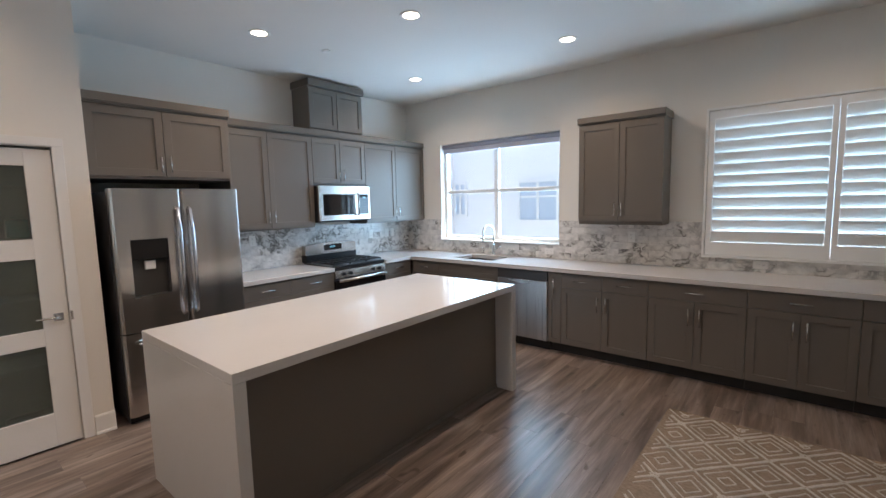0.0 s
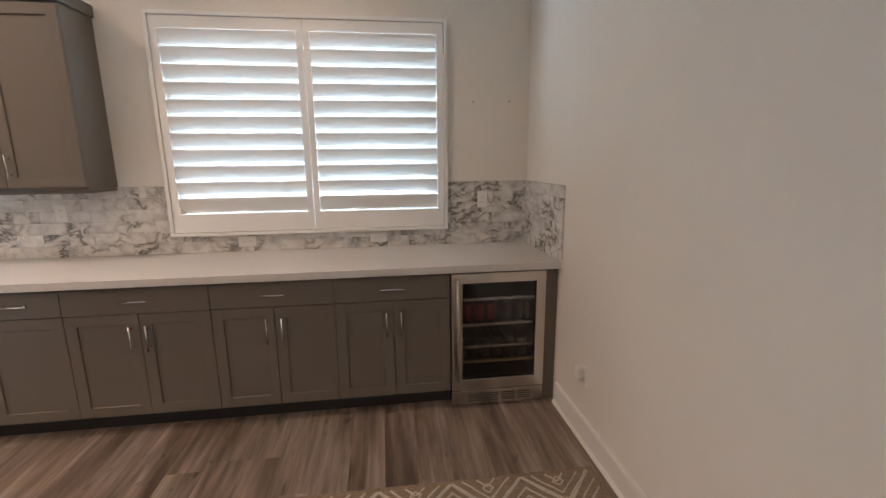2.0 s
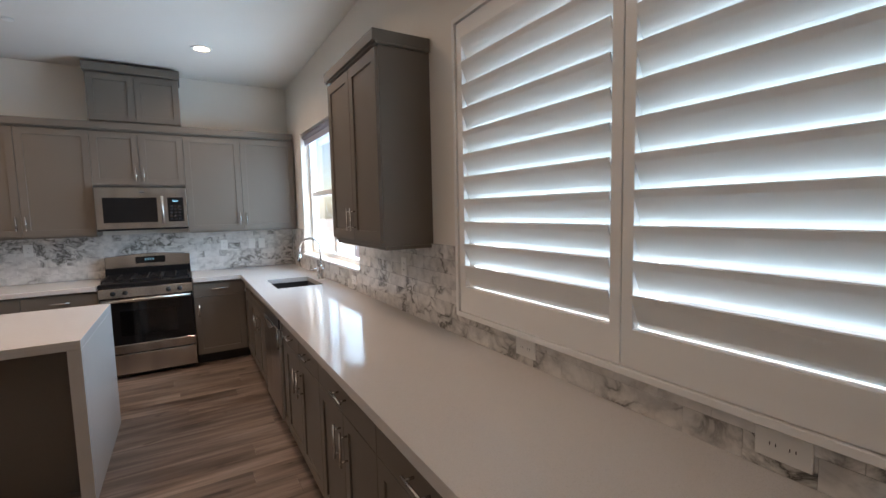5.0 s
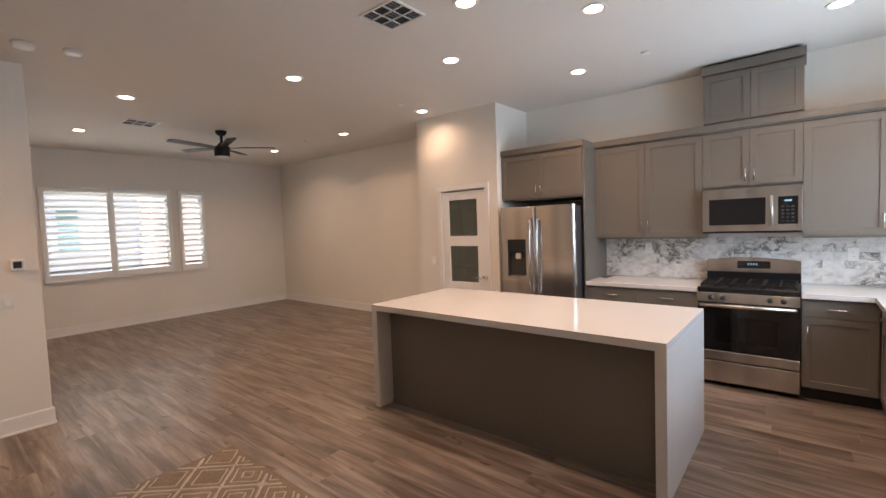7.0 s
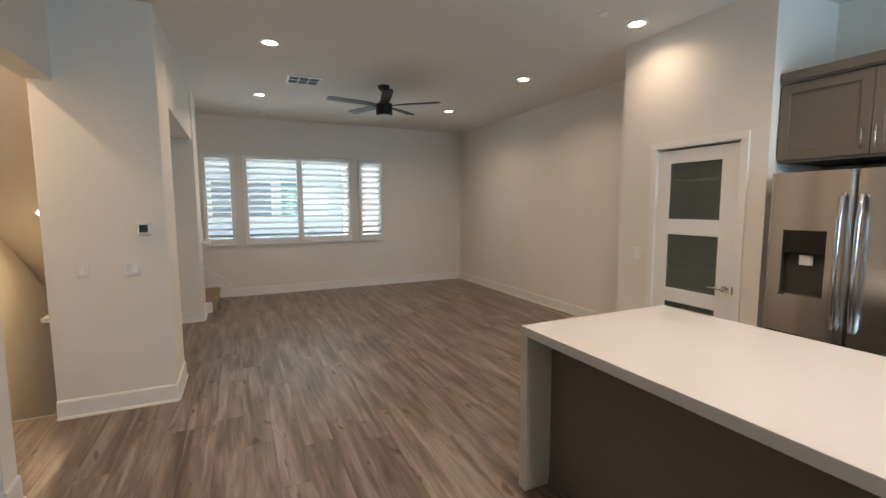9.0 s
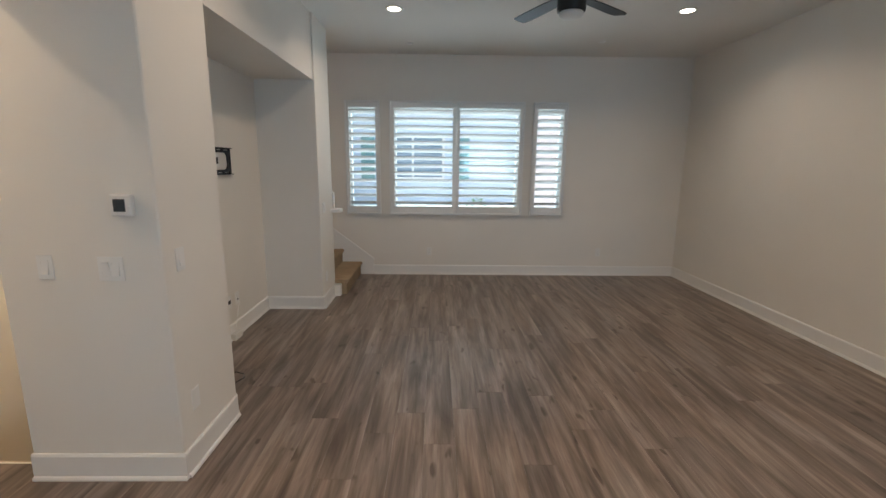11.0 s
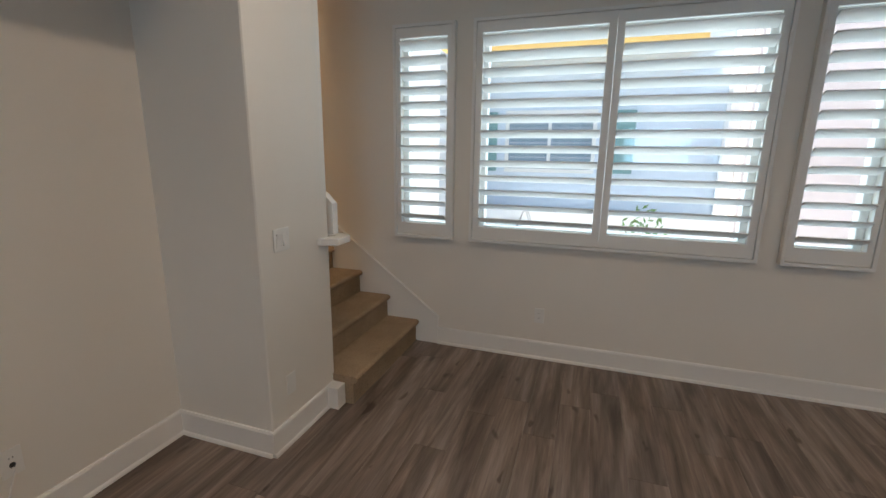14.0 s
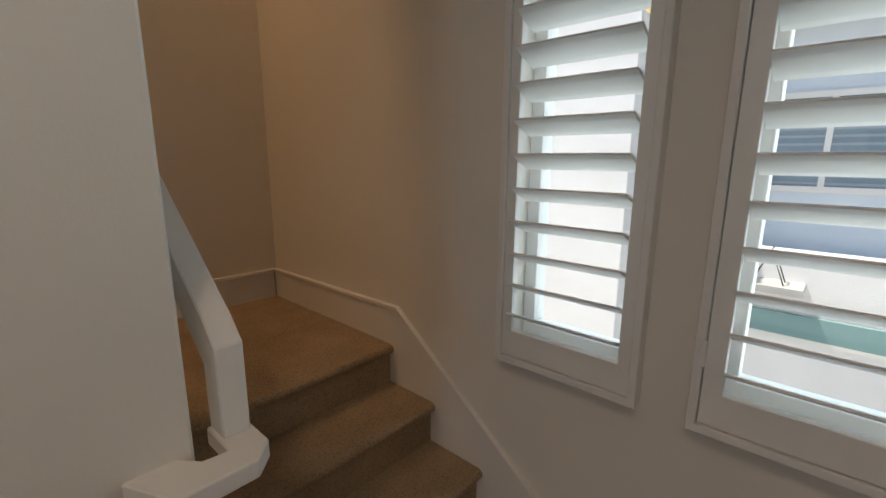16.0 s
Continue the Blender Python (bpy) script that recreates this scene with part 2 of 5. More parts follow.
def marble():
    m, nt, b = mat("marble_tile", 0.16, 0, 0.5)
    # veins run on over the joints, with a small jump from tile to tile
    geo = nt.nodes.new("ShaderNodeNewGeometry")
    info = nt.nodes.new("ShaderNodeObjectInfo")
    jump = nt.nodes.new("ShaderNodeMath")
    jump.operation = "MULTIPLY"
    jump.inputs[1].default_value = 0.22
    nt.links.new(info.outputs["Random"], jump.inputs[0])
    mp = nt.nodes.new("ShaderNodeVectorMath")
    mp.operation = "ADD"
    nt.links.new(geo.outputs["Position"], mp.inputs[0])
    nt.links.new(jump.outputs[0], mp.inputs[1])
    tilt = nt.nodes.new("ShaderNodeMapping")
    tilt.inputs["Rotation"].default_value = (0.6, 0.7, 0.5)
    tilt.inputs["Scale"].default_value = (1.0, 1.0, 1.35)
    nt.links.new(mp.outputs[0], tilt.inputs["Vector"])
    n = node(nt, "ShaderNodeTexNoise", Scale=7.5, Detail=6.0, Roughness=0.55, Distortion=0.7)
    nt.links.new(tilt.outputs[0], n.inputs["Vector"])
    half = nt.nodes.new("ShaderNodeMath")
    half.operation = "SUBTRACT"
    half.inputs[1].default_value = 0.5
    nt.links.new(n.outputs[0], half.inputs[0])
    ridge = nt.nodes.new("ShaderNodeMath")
    ridge.operation = "ABSOLUTE"
    nt.links.new(half.outputs[0], ridge.inputs[0])
    vein = ramp(nt, ridge.outputs[0], [(0.0, (0.11, 0.105, 0.10)), (0.012, (0.26, 0.25, 0.235)), (0.035, (0.47, 0.455, 0.435)), (0.10, (0.74, 0.725, 0.70))])
    cloud = node(nt, "ShaderNodeTexNoise", Scale=9.0, Detail=5.0, Roughness=0.6)
    nt.links.new(tilt.outputs[0], cloud.inputs["Vector"])
    cl = ramp(nt, cloud.outputs[0], [(0.36, (0.70, 0.69, 0.68)), (0.49, (0.89, 0.88, 0.86)), (0.62, (1.0, 0.99, 0.97))])
    mk = node(nt, "ShaderNodeTexNoise", Scale=3.2, Detail=1.0)
    nt.links.new(mp.outputs[0], mk.inputs["Vector"])
    mkr = ramp(nt, mk.outputs[0], [(0.46, (0.12, 0.12, 0.12)), (0.60, (1, 1, 1))])
    base = nt.nodes.new("ShaderNodeMixRGB")
    base.inputs[1].default_value = (0.78, 0.77, 0.755, 1)
    nt.links.new(mkr.outputs[0], base.inputs[0])
    nt.links.new(vein.outputs[0], base.inputs[2])
    mul = nt.nodes.new("ShaderNodeMixRGB")
    mul.blend_type = "MULTIPLY"
    mul.inputs[0].default_value = 1
    nt.links.new(base.outputs[0], mul.inputs[1])
    nt.links.new(cl.outputs[0], mul.inputs[2])
    oi = nt.nodes.new("ShaderNodeObjectInfo")
    t = ramp(nt, oi.outputs["Random"], [(0.0, (0.96, 0.96, 0.96)), (0.3, (0.985, 0.98, 0.975)), (1.0, (1.01, 1.005, 1.0))])
    mul2 = nt.nodes.new("ShaderNodeMixRGB")
    mul2.blend_type = "MULTIPLY"
    mul2.inputs[0].default_value = 1
    nt.links.new(mul.outputs[0], mul2.inputs[1])
    nt.links.new(t.outputs[0], mul2.inputs[2])
    nt.links.new(mul2.outputs[0], b.inputs["Base Color"])
    return m


MARBLE = marble()
GROUT = painted("grout", (0.50, 0.49, 0.47), 0.9, 0.05, 0.3)


def carpet():
    m, nt, b = mat("loop_carpet", 0.95, 0, 0.1)
    mp = coords(nt)
    w = nt.nodes.new("ShaderNodeTexVoronoi")
    w.inputs["Scale"].default_value = 110.0
    n = node(nt, "ShaderNodeTexNoise", Scale=5.0, Detail=4.0)
    for k in (w, n):
        nt.links.new(mp.outputs[0], k.inputs["Vector"])
    r = ramp(nt, w.outputs["Distance"], [(0.0, (0.43, 0.33, 0.225)), (0.5, (0.38, 0.285, 0.19)), (0.9, (0.29, 0.215, 0.14))])
    g = ramp(nt, n.outputs[0], [(0.3, (0.85, 0.85, 0.85)), (0.7, (1.08, 1.08, 1.08))])
    mul = nt.nodes.new("ShaderNodeMixRGB")
    mul.blend_type = "MULTIPLY"
    mul.inputs[0].default_value = 1
    nt.links.new(r.outputs[0], mul.inputs[1])
    nt.links.new(g.outputs[0], mul.inputs[2])
    nt.links.new(mul.outputs[0], b.inputs["Base Color"])
    inv = nt.nodes.new("ShaderNodeMath")
    inv.operation = "SUBTRACT"
    inv.inputs[0].default_value = 1
    nt.links.new(w.outputs["Distance"], inv.inputs[1])
    bump(nt, b, inv.outputs[0], 0.6, 0.004)
    return m


CARPET = carpet()


def jute(name, lo, hi):
    m, nt, b = mat(name, 0.95, 0, 0.1)
    mp = coords(nt, (40, 160, 40))
    n = node(nt, "ShaderNodeTexNoise", Scale=1.0, Detail=3.0)
    mp2 = coords(nt)
    n2 = node(nt, "ShaderNodeTexNoise", Scale=6.0, Detail=3.0)
    nt.links.new(mp.outputs[0], n.inputs["Vector"])
    nt.links.new(mp2.outputs[0], n2.inputs["Vector"])
    r = ramp(nt, n.outputs[0], [(0.3, lo), (0.7, hi)])
    g = ramp(nt, n2.outputs[0], [(0.3, (0.88, 0.88, 0.88)), (0.7, (1.08, 1.08, 1.08))])
    mul = nt.nodes.new("ShaderNodeMixRGB")
    mul.blend_type = "MULTIPLY"
    mul.inputs[0].default_value = 1
    nt.links.new(r.outputs[0], mul.inputs[1])
    nt.links.new(g.outputs[0], mul.inputs[2])
    nt.links.new(mul.outputs[0], b.inputs["Base Color"])
    bump(nt, b, n.outputs[0], 0.7, 0.003)
    return m


JUTE = jute("jute_weave", (0.20, 0.148, 0.108), (0.31, 0.24, 0.18))
IVORY = jute("ivory_wool", (0.42, 0.37, 0.31), (0.56, 0.51, 0.45))

# mesh helpers
ORG = {}
PLAIN = lambda u, d, z: (u, d, z)


def box(bm, u0, u1, d0, d1, z0, z1, m=PLAIN):
    v = [bm.verts.new(m(u, d, z)) for u in (u0, u1) for d in (d0, d1) for z in (z0, z1)]
    for f in ((0, 1, 3, 2), (4, 6, 7, 5), (0, 4, 5, 1), (2, 3, 7, 6), (0, 2, 6, 4), (1, 5, 7, 3)):
        bm.faces.new([v[i] for i in f])


def ring(bm, o, i, d0, d1, m=PLAIN, inset=None):
    """A frame in one piece: o and i are (u0, u1, z0, z1) outside and inside. With inset the middle is closed by a panel at that depth."""
    def loop(r, d):
        return [bm.verts.new(m(u, d, z)) for u, z in ((r[0], r[2]), (r[1], r[2]), (r[1], r[3]), (r[0], r[3]))]
    fo, fi, bo = loop(o, d1), loop(i, d1), loop(o, d0)
    bi = loop(i, d0 if inset is None else inset)
    for a, b in ((fo, fi), (fo, bo), (fi, bi)) + (((bo, bi),) if inset is None else ()):
        for k in range(4):
            bm.faces.new((a[k], a[(k + 1) % 4], b[(k + 1) % 4], b[k]))
    if inset is not None:
        bm.faces.new(bi)
        bm.faces.new(bo)


def prism(bm, poly, a, b, axis="x"):
    """A polygon in two coordinates, drawn out along an axis from a to b."""
    def at(p, w):
        return (w, p[0], p[1]) if axis == "x" else (p[0], w, p[1]) if axis == "y" else (p[0], p[1], w)
    lo, hi = [bm.verts.new(at(p, a)) for p in poly], [bm.verts.new(at(p, b)) for p in poly]
    n = len(poly)
    bm.faces.new(lo)
    bm.faces.new(hi)
    for i in range(n):
        bm.faces.new((lo[i], lo[(i + 1) % n], hi[(i + 1) % n], hi[i]))


def tube(bm, pts, r, n=8, caps=True):
    """A round bar along points."""
    pts = [Vector(p) for p in pts]
    rr = r if isinstance(r, (list, tuple)) else [r] * len(pts)
    rings, up = [], None
    for i, p in enumerate(pts):
        t = (pts[min(i + 1, len(pts) - 1)] - pts[max(i - 1, 0)]).normalized()
        if up is None:
            up = t.orthogonal().normalized()
        up = (up - t * up.dot(t)).normalized()
        side = t.cross(up)
        rings.append([bm.verts.new(p + (up * math.cos(a) + side * math.sin(a)) * rr[i]) for a in (2 * math.pi * k / n for k in range(n))])
    for a, b in zip(rings, rings[1:]):
        for k in range(n):
            bm.faces.new((a[k], a[(k + 1) % n], b[(k + 1) % n], b[k]))
    if caps:
        bm.faces.new(rings[0])
        bm.faces.new(rings[-1])


def lathe(bm, x, y, prof, n=24):
    """Rings of (radius, height) round an upright axis."""
    rings = [[bm.verts.new((x + r * math.cos(2 * math.pi * k / n), y + r * math.sin(2 * math.pi * k / n), z)) for k in range(n)] for r, z in prof]
    for a, b in zip(rings, rings[1:]):
        for k in range(n):
            bm.faces.new((a[k], a[(k + 1) % n], b[(k + 1) % n], b[k]))
    bm.faces.new(rings[0])
    bm.faces.new(rings[-1])


def finish(name, bm, material, bevel=0.0, smooth=False, seg=1):
    bmesh.ops.recalc_face_normals(bm, faces=bm.faces)
    if bevel:
        bmesh.ops.bevel(bm, geom=[e for e in bm.edges if e.is_manifold and e.calc_face_angle(0) > 0.5], offset=bevel, segments=seg, affect="EDGES", clamp_overlap=True)
    xs = [v.co for v in bm.verts]
    c = Vector([(min(p[i] for p in xs) + max(p[i] for p in xs)) / 2 for i in range(3)])
    c[2] = min(p[2] for p in xs)
    for v in bm.verts:
        v.co -= c
    me = bpy.data.meshes.new(name)
    bm.to_mesh(me)
    bm.free()
    if smooth:
        for p in me.polygons:
            p.use_smooth = True
    me.materials.append(material)
    ob = new(name, me)
    return ob, c


def part(name, bm, material, parent=None, label="", bevel=0.0, smooth=False, kind=""):
    ob, c = finish(name, bm, material, bevel, smooth)
    ORG[ob.name] = c
    base = Vector((0, 0, 0))
    if parent is not None:
        ob.parent = parent
        base = ORG[parent.name]
    ob.location = c - base
    return tagged(ob, label, "", "", kind)


def thing(name, at, label, category, group=""):
    ob = new(name)
    ob.empty_display_size = 0.1
    ob.location = at
    ORG[ob.name] = Vector(at)
    return tagged(ob, label, category, group)


def solid(name, bm, material, label, category, bevel=0.0, smooth=False, group=""):
    ob = part(name, bm, material, None, label, bevel, smooth)
    return tagged(ob, "", category, group)


def structure(name, bm, material, label="", bevel=0.0):
    return tagged(part(name, bm, material, None, label, bevel), kind="structure")


def one(name, material, dims, parent=None, label="", bevel=0.0, m=PLAIN):
    bm = bmesh.new()
    box(bm, *dims, m=m)
    return part(name, bm, material, parent, label, bevel)


# the shell of the place
XE, XW, XWL, YN, YS = 1.905, -4.45, -4.55, 4.49, -5.93
XP, YP, XH = 0.225, -1.635, 0.98
T = 0.16
NORTH = lambda u, d, z: (u, YN - d, z)
SOUTH = lambda u, d, z: (u, YS + d, z)
WEST = lambda u, d, z: (XW + d, u, z)
EAST = lambda u, d, z: (XE - d, u, z)


def wall_with_holes(name, u0, u1, z0, z1, d0, d1, holes, m, label):
    bm = bmesh.new()
    u = u0
    for a, b, lo, hi in sorted(holes):
        box(bm, u, a, d0, d1, z0, z1, m)
        box(bm, a, b, d0, d1, z0, lo, m)
        box(bm, a, b, d0, d1, hi, z1, m)
        u = b
    box(bm, u, u1, d0, d1, z0, z1, m)
    bmesh.ops.remove_doubles(bm, verts=bm.verts, dist=0.0005)
    return structure(name, bm, WALL, label)


wall_north = wall_with_holes("wall_north", XW - T, XE + T, -0.3, CEIL, -T, 0, [(-3.79, -2.01, 1.095, 2.41), (-0.44, 1.24, 1.09, 2.36)], NORTH, "warm white painted kitchen wall with two windows")
wall_south = wall_with_holes("wall_south", XWL - T, XE + T, -3.2, CEIL, -T, 0,
                             [(-2.825, -2.405, 0.95, 2.38), (-2.215, -0.42, 0.95, 2.38), (-0.225, 0.205, 0.95, 2.38)], SOUTH, "warm white painted living room wall with three windows")
_b = bmesh.new()
box(_b, XE, XE + T, YS, YN, -3.2, 5.6)
wall_east = structure("wall_east", _b, WALL, "long warm white painted wall")
_b = bmesh.new()
box(_b, XW - T, XW, 0.48, YN, -0.3, CEIL)
wall_west = structure("wall_west", _b, WALL, "warm white painted wall behind the cooking range")
_b = bmesh.new()
box(_b, XWL - T, XWL, YS, -0.83, -0.3, CEIL)
structure("wall_living", _b, WALL, "bare warm white painted living room wall")
# the pantry closet
wall_with_holes("wall_pantry", -0.83, 0.48, 0, CEIL, 0, 0.11, [(-0.42, 0.29, -0.001, 2.035)], lambda u, d, z: (-3.69 - d, u, z), "warm white painted pantry front")
_b = bmesh.new()
box(_b, XWL - T, -3.80, -0.83, -0.72, 0, CEIL)
structure("wall_pantry_south", _b, WALL, "warm white painted pantry side")
_b = bmesh.new()
box(_b, XWL - T, -3.80, 0.37, 0.48, 0, CEIL)
structure("wall_pantry_north", _b, WALL, "warm white painted pantry side beside the fridge")
_b = bmesh.new()
box(_b, XWL - T, XWL, -0.72, 0.37, 0, CEIL)
structure("wall_pantry_back", _b, WALL, "warm white painted pantry back")
# hall end wall, opening to the stairs, pier with the television niche
_b = bmesh.new()
box(_b, 0.84, XE, -0.60, -0.45, 0, CEIL)
box(_b, 0.84, 1.0, YP, -0.60, 2.43, CEIL)
structure("wall_hall", _b, WALL, "warm white painted wall end and head over the stair opening")
XEND = 0.205
for _n, _l, _d in (("wall_pier", "warm white painted wall pier", (XP, XH, -2.22, YP, -0.02, CEIL + 0.02)),
                   ("wall_niche", "warm white painted back wall of the recess", (0.82, XH, -4.33, -2.22, -3.0, CEIL)),
                   ("wall_stair_end", "warm white painted wall end beside the stairs", (XEND, XH, -4.903, -4.33, -0.02, CEIL + 0.02)),
                   ("niche_head", "warm white painted head over the recess", (XP, 0.82, -4.33, -2.22, 2.42, CEIL))):
    _b = bmesh.new()
    box(_b, *_d)
    structure(_n, _b, WALL, _l, 0.006 if _n in ("wall_pier", "wall_stair_end") else 0.0)
_b = bmesh.new()
box(_b, XH - 0.14, XH, -1.75, -2.26, -3.0, 0)
box(_b, XH - 0.14, XH, -4.86, -4.33, -3.0, 0)
structure("wall_stairwell", _b, WALL, "warm white painted stairwell wall")
_b = bmesh.new()
box(_b, XH - 0.14, XE + T, -0.75, -0.60, -3.0, -0.3)
structure("wall_stairwell_end", _b, WALL, "warm white painted stairwell wall")
# upper part of the stairwell
_b = bmesh.new()
box(_b, 0.84, 0.98, YS, -1.0, CEIL + 0.3, 5.6)
box(_b, 0.98, XE, -1.15, -1.0, CEIL + 0.3, 5.6)
box(_b, 0.84, XE + T, YS - T, YS, CEIL, 5.6)
structure("wall_upper", _b, WALL, "warm white painted upper stair wall")
_b = bmesh.new()
box(_b, 0.84, XE + T, YS - T, -1.0, 5.6, 5.7)
structure("ceiling_upper", _b, CEILM, "white painted upper ceiling")
_b = bmesh.new()
box(_b, XWL - T, XH, YS - T, YN + T, CEIL, CEIL + 0.3)
box(_b, XH, XE + T, -1.9, YN + T, CEIL, CEIL + 0.3)
structure("ceiling", _b, CEILM, "flat white painted ceiling")

# floor slab
_b = bmesh.new()
box(_b, XWL - T, XH, YS - T, YN + T, -0.30, -0.012)
box(_b, XH, XE, -1.75, YN + T, -0.30, -0.012)
floor = structure("floor", _b, flat("plank_gap", (0.10, 0.08, 0.068), 0.8), "grey-brown oak look plank floor")


def baseboard(a, b, side, out, h=0.14, t=0.014, z=0.0):
    """A skirting board on a wall from a to b; side is the wall's plane, out its way into the room."""
    bm = bmesh.new()
    prof = [(0, z), (t + 0.012, z), (t + 0.011, z + 0.010), (t + 0.006, z + 0.018), (t, z + 0.020), (t, z + h - 0.012), (t * 0.6, z + h), (0, z + h)]
    if out in ("+x", "-x"):
        s = 1 if out == "+x" else -1
        prism(bm, [(side + s * p, q) for p, q in prof], a, b, "y")
    else:
        s = 1 if out == "+y" else -1
        prism(bm, [(side + s * p, q) for p, q in prof], a, b, "x")
    return structure("baseboard", bm, TRIM, "white painted baseboard")


baseboard(-0.45, 3.80, XE, "-x")
baseboard(0.84, XE - 0.015, -0.45, "+y")
baseboard(-0.60, -0.436, 0.84, "-x")
baseboard(XP - 0.014, 0.98, YP, "+y")
baseboard(-2.206, YP, XP, "-x")
baseboard(XP, 0.806, -2.22, "-y")
baseboard(-4.316, -2.234, 0.82, "-x")
baseboard(XEND, 0.82, -4.33, "+y")
baseboard(-4.903, -4.316, XEND, "-x")
baseboard(XWL + 0.015, -0.13, YS, "+y")
baseboard(YS, -0.845, XWL, "+x")
baseboard(XWL, -3.676, -0.83, "-y")
baseboard(-0.83, -0.49, -3.69, "+x")
baseboard(0.36, 0.48, -3.69, "+x")


# windows
def sash_window(name, u0, u1, z0, z1, m, label, bars=(), rail=None):
    """A vinyl window set back in its opening."""
    w = tagged(thing(name, m((u0 + u1) / 2, -0.12, z0), label, "window"), kind="structure")
    bm = bmesh.new()
    f = 0.045
    ring(bm, (u0, u1, z0, z1), (u0 + f, u1 - f, z0 + f, z1 - f), -0.155, -0.085, m)
    part("window_frame", bm, VINYL, w, "white vinyl frame", 0.003)
    us = [u0 + f, *bars, u1 - f]
    for x in bars:
        one("mullion", VINYL, (x - 0.03, x + 0.03, -0.15, -0.09, z0 + f, z1 - f), w, "", 0.003, m)
    for a, b in zip(us, us[1:]):
        zz = [z0 + f] + ([rail] if rail else []) + [z1 - f]
        if rail:
            one("meeting_rail", VINYL, (a + 0.001, b - 0.001, -0.145, -0.095, rail - 0.025, rail + 0.025), w, "", 0.003, m)
        p = one("pane", GLASS, (a + 0.002, b - 0.002, -0.124, -0.118, z0 + f, z1 - f), w, "", 0, m)
        p.visible_shadow = False
    return w


sash_window("window_sink", -3.79, -2.01, 1.095, 2.41, NORTH, "white vinyl twin sash window over the kitchen sink", (-2.93,), 1.75)
sash_window("window_counter", -0.44, 1.24, 1.09, 2.36, NORTH, "white vinyl window behind closed shutters", (0.4,))
sash_window("window_living_narrow", -0.225, 0.205, 0.95, 2.38, SOUTH, "narrow white vinyl window behind shutters beside the stairs")
sash_window("window_living", -2.215, -0.42, 0.95, 2.38, SOUTH, "wide white vinyl window behind shutters", (-1.31,))
sash_window("window_living_slim", -2.825, -2.405, 0.95, 2.38, SOUTH, "narrow white vinyl window behind shutters near the room corner")
# sill board and roller shade of the sink window
_b = bmesh.new()
box(_b, -3.80, -2.00, -0.085, 0.03, 1.075, 1.094, NORTH)
structure("window_sill", _b, TRIM, "white window sill", 0.003)
_sh = thing("roller_shade", NORTH(-2.9, -0.04, 2.30), "rolled-up grey roller shade at the head of the sink window", "blind")
_b = bmesh.new()
tube(_b, [(-3.77, YN + 0.045, 2.372), (-2.03, YN + 0.045, 2.372)], 0.030, 14)
part("roll", _b, SHADE, _sh, "", 0, True)
one("hem_bar", painted("shade_hem", (0.50, 0.52, 0.60), 0.6), (-3.765, -2.035, -0.052, -0.036, 2.285, 2.345), _sh, "", 0.003, NORTH)


def shutters(name, u0, u1, z0, z1, panels, zl0, zl1, n, tilt, m, label, hinges):
    """Plantation shutters: a box frame on the wall, hinged panels with tilted louvers."""
    s = thing(name, m((u0 + u1) / 2, 0.02, z0), label, "window shutters")
    bm = bmesh.new()
    f = 0.022
    lz0, lz1 = (zl0 + 0.003, zl1 - 0.001) if tilt > 50 else (zl0, zl1)
    ring(bm, (u0, u1, z0, z1), (u0 + f, u1 - f, z0 + f, z1 - f), 0.0, 0.050, m)
    part("frame", bm, SHUT, s, "white outer frame", 0.002)
    for a, b, la, lb in panels:
        p = bmesh.new()
        ring(p, (a, b, z0 + f + 0.003, z1 - f - 0.003), (la, lb, zl0, zl1), 0.010, 0.040, m)
        pan = part("panel", p, SHUT, s, "white louvered panel", 0.0015)
        pitch = (lz1 - lz0) / n
        ca, sa = math.cos(radians(tilt)), math.sin(radians(tilt))
        for k in range(n):
            zc = lz0 + pitch * (k + 0.5)
            lv = bmesh.new()
            half, thick = 0.055, 0.0055
            edge = 0.0032
            prof = [(-half, -edge), (-half, edge), (-half * 0.6, thick), (half * 0.6, thick), (half, edge), (half, -edge), (half * 0.6, -thick), (-half * 0.6, -thick)]
            pts = [(0.025 + p * ca - q * sa, zc + p * sa + q * ca) for p, q in prof]
            lo = [lv.verts.new(m(la + 0.002, d, z)) for d, z in pts]
            hi = [lv.verts.new(m(lb - 0.002, d, z)) for d, z in pts]
            lv.faces.new(lo)
            lv.faces.new(hi)
            for i in range(8):
                lv.faces.new((lo[i], lo[(i + 1) % 8], hi[(i + 1) % 8], hi[i]))
            part("louver", lv, SHUT, pan)
    for hu in hinges:
        for hz in (z0 + 0.22, z1 - 0.25):
            one("hinge", TRIM, (hu - 0.008, hu + 0.008, 0.052, 0.058, hz - 0.035, hz + 0.035), s, "", 0.002, m)
    return s


shutters("plantation_shutters", -0.535, 1.315, 1.035, 2.42, [(-0.51, 0.392, -0.465, 0.352), (0.396, 1.29, 0.435, 1.245)], 1.180, 2.322, 11, 67, NORTH,
         "white plantation shutters tilted nearly shut over the long counter", (-0.515, 1.295))
shutters("plantation_shutters", -2.255, -0.38, 0.885, 2.445, [(-2.23, -1.312, -2.185, -1.358), (-1.308, -0.405, -1.26, -0.45)], 1.0, 2.35, 13, 24, SOUTH,
         "wide white plantation shutters with open louvers in the living room", (-2.235, -0.40))
shutters("plantation_shutters", -0.25, 0.233, 0.885, 2.445, [(-0.226, 0.209, -0.19, 0.175)], 1.0, 2.35, 13, 24, SOUTH,
         "narrow white plantation shutters with open louvers beside the stairs", (0.213,))
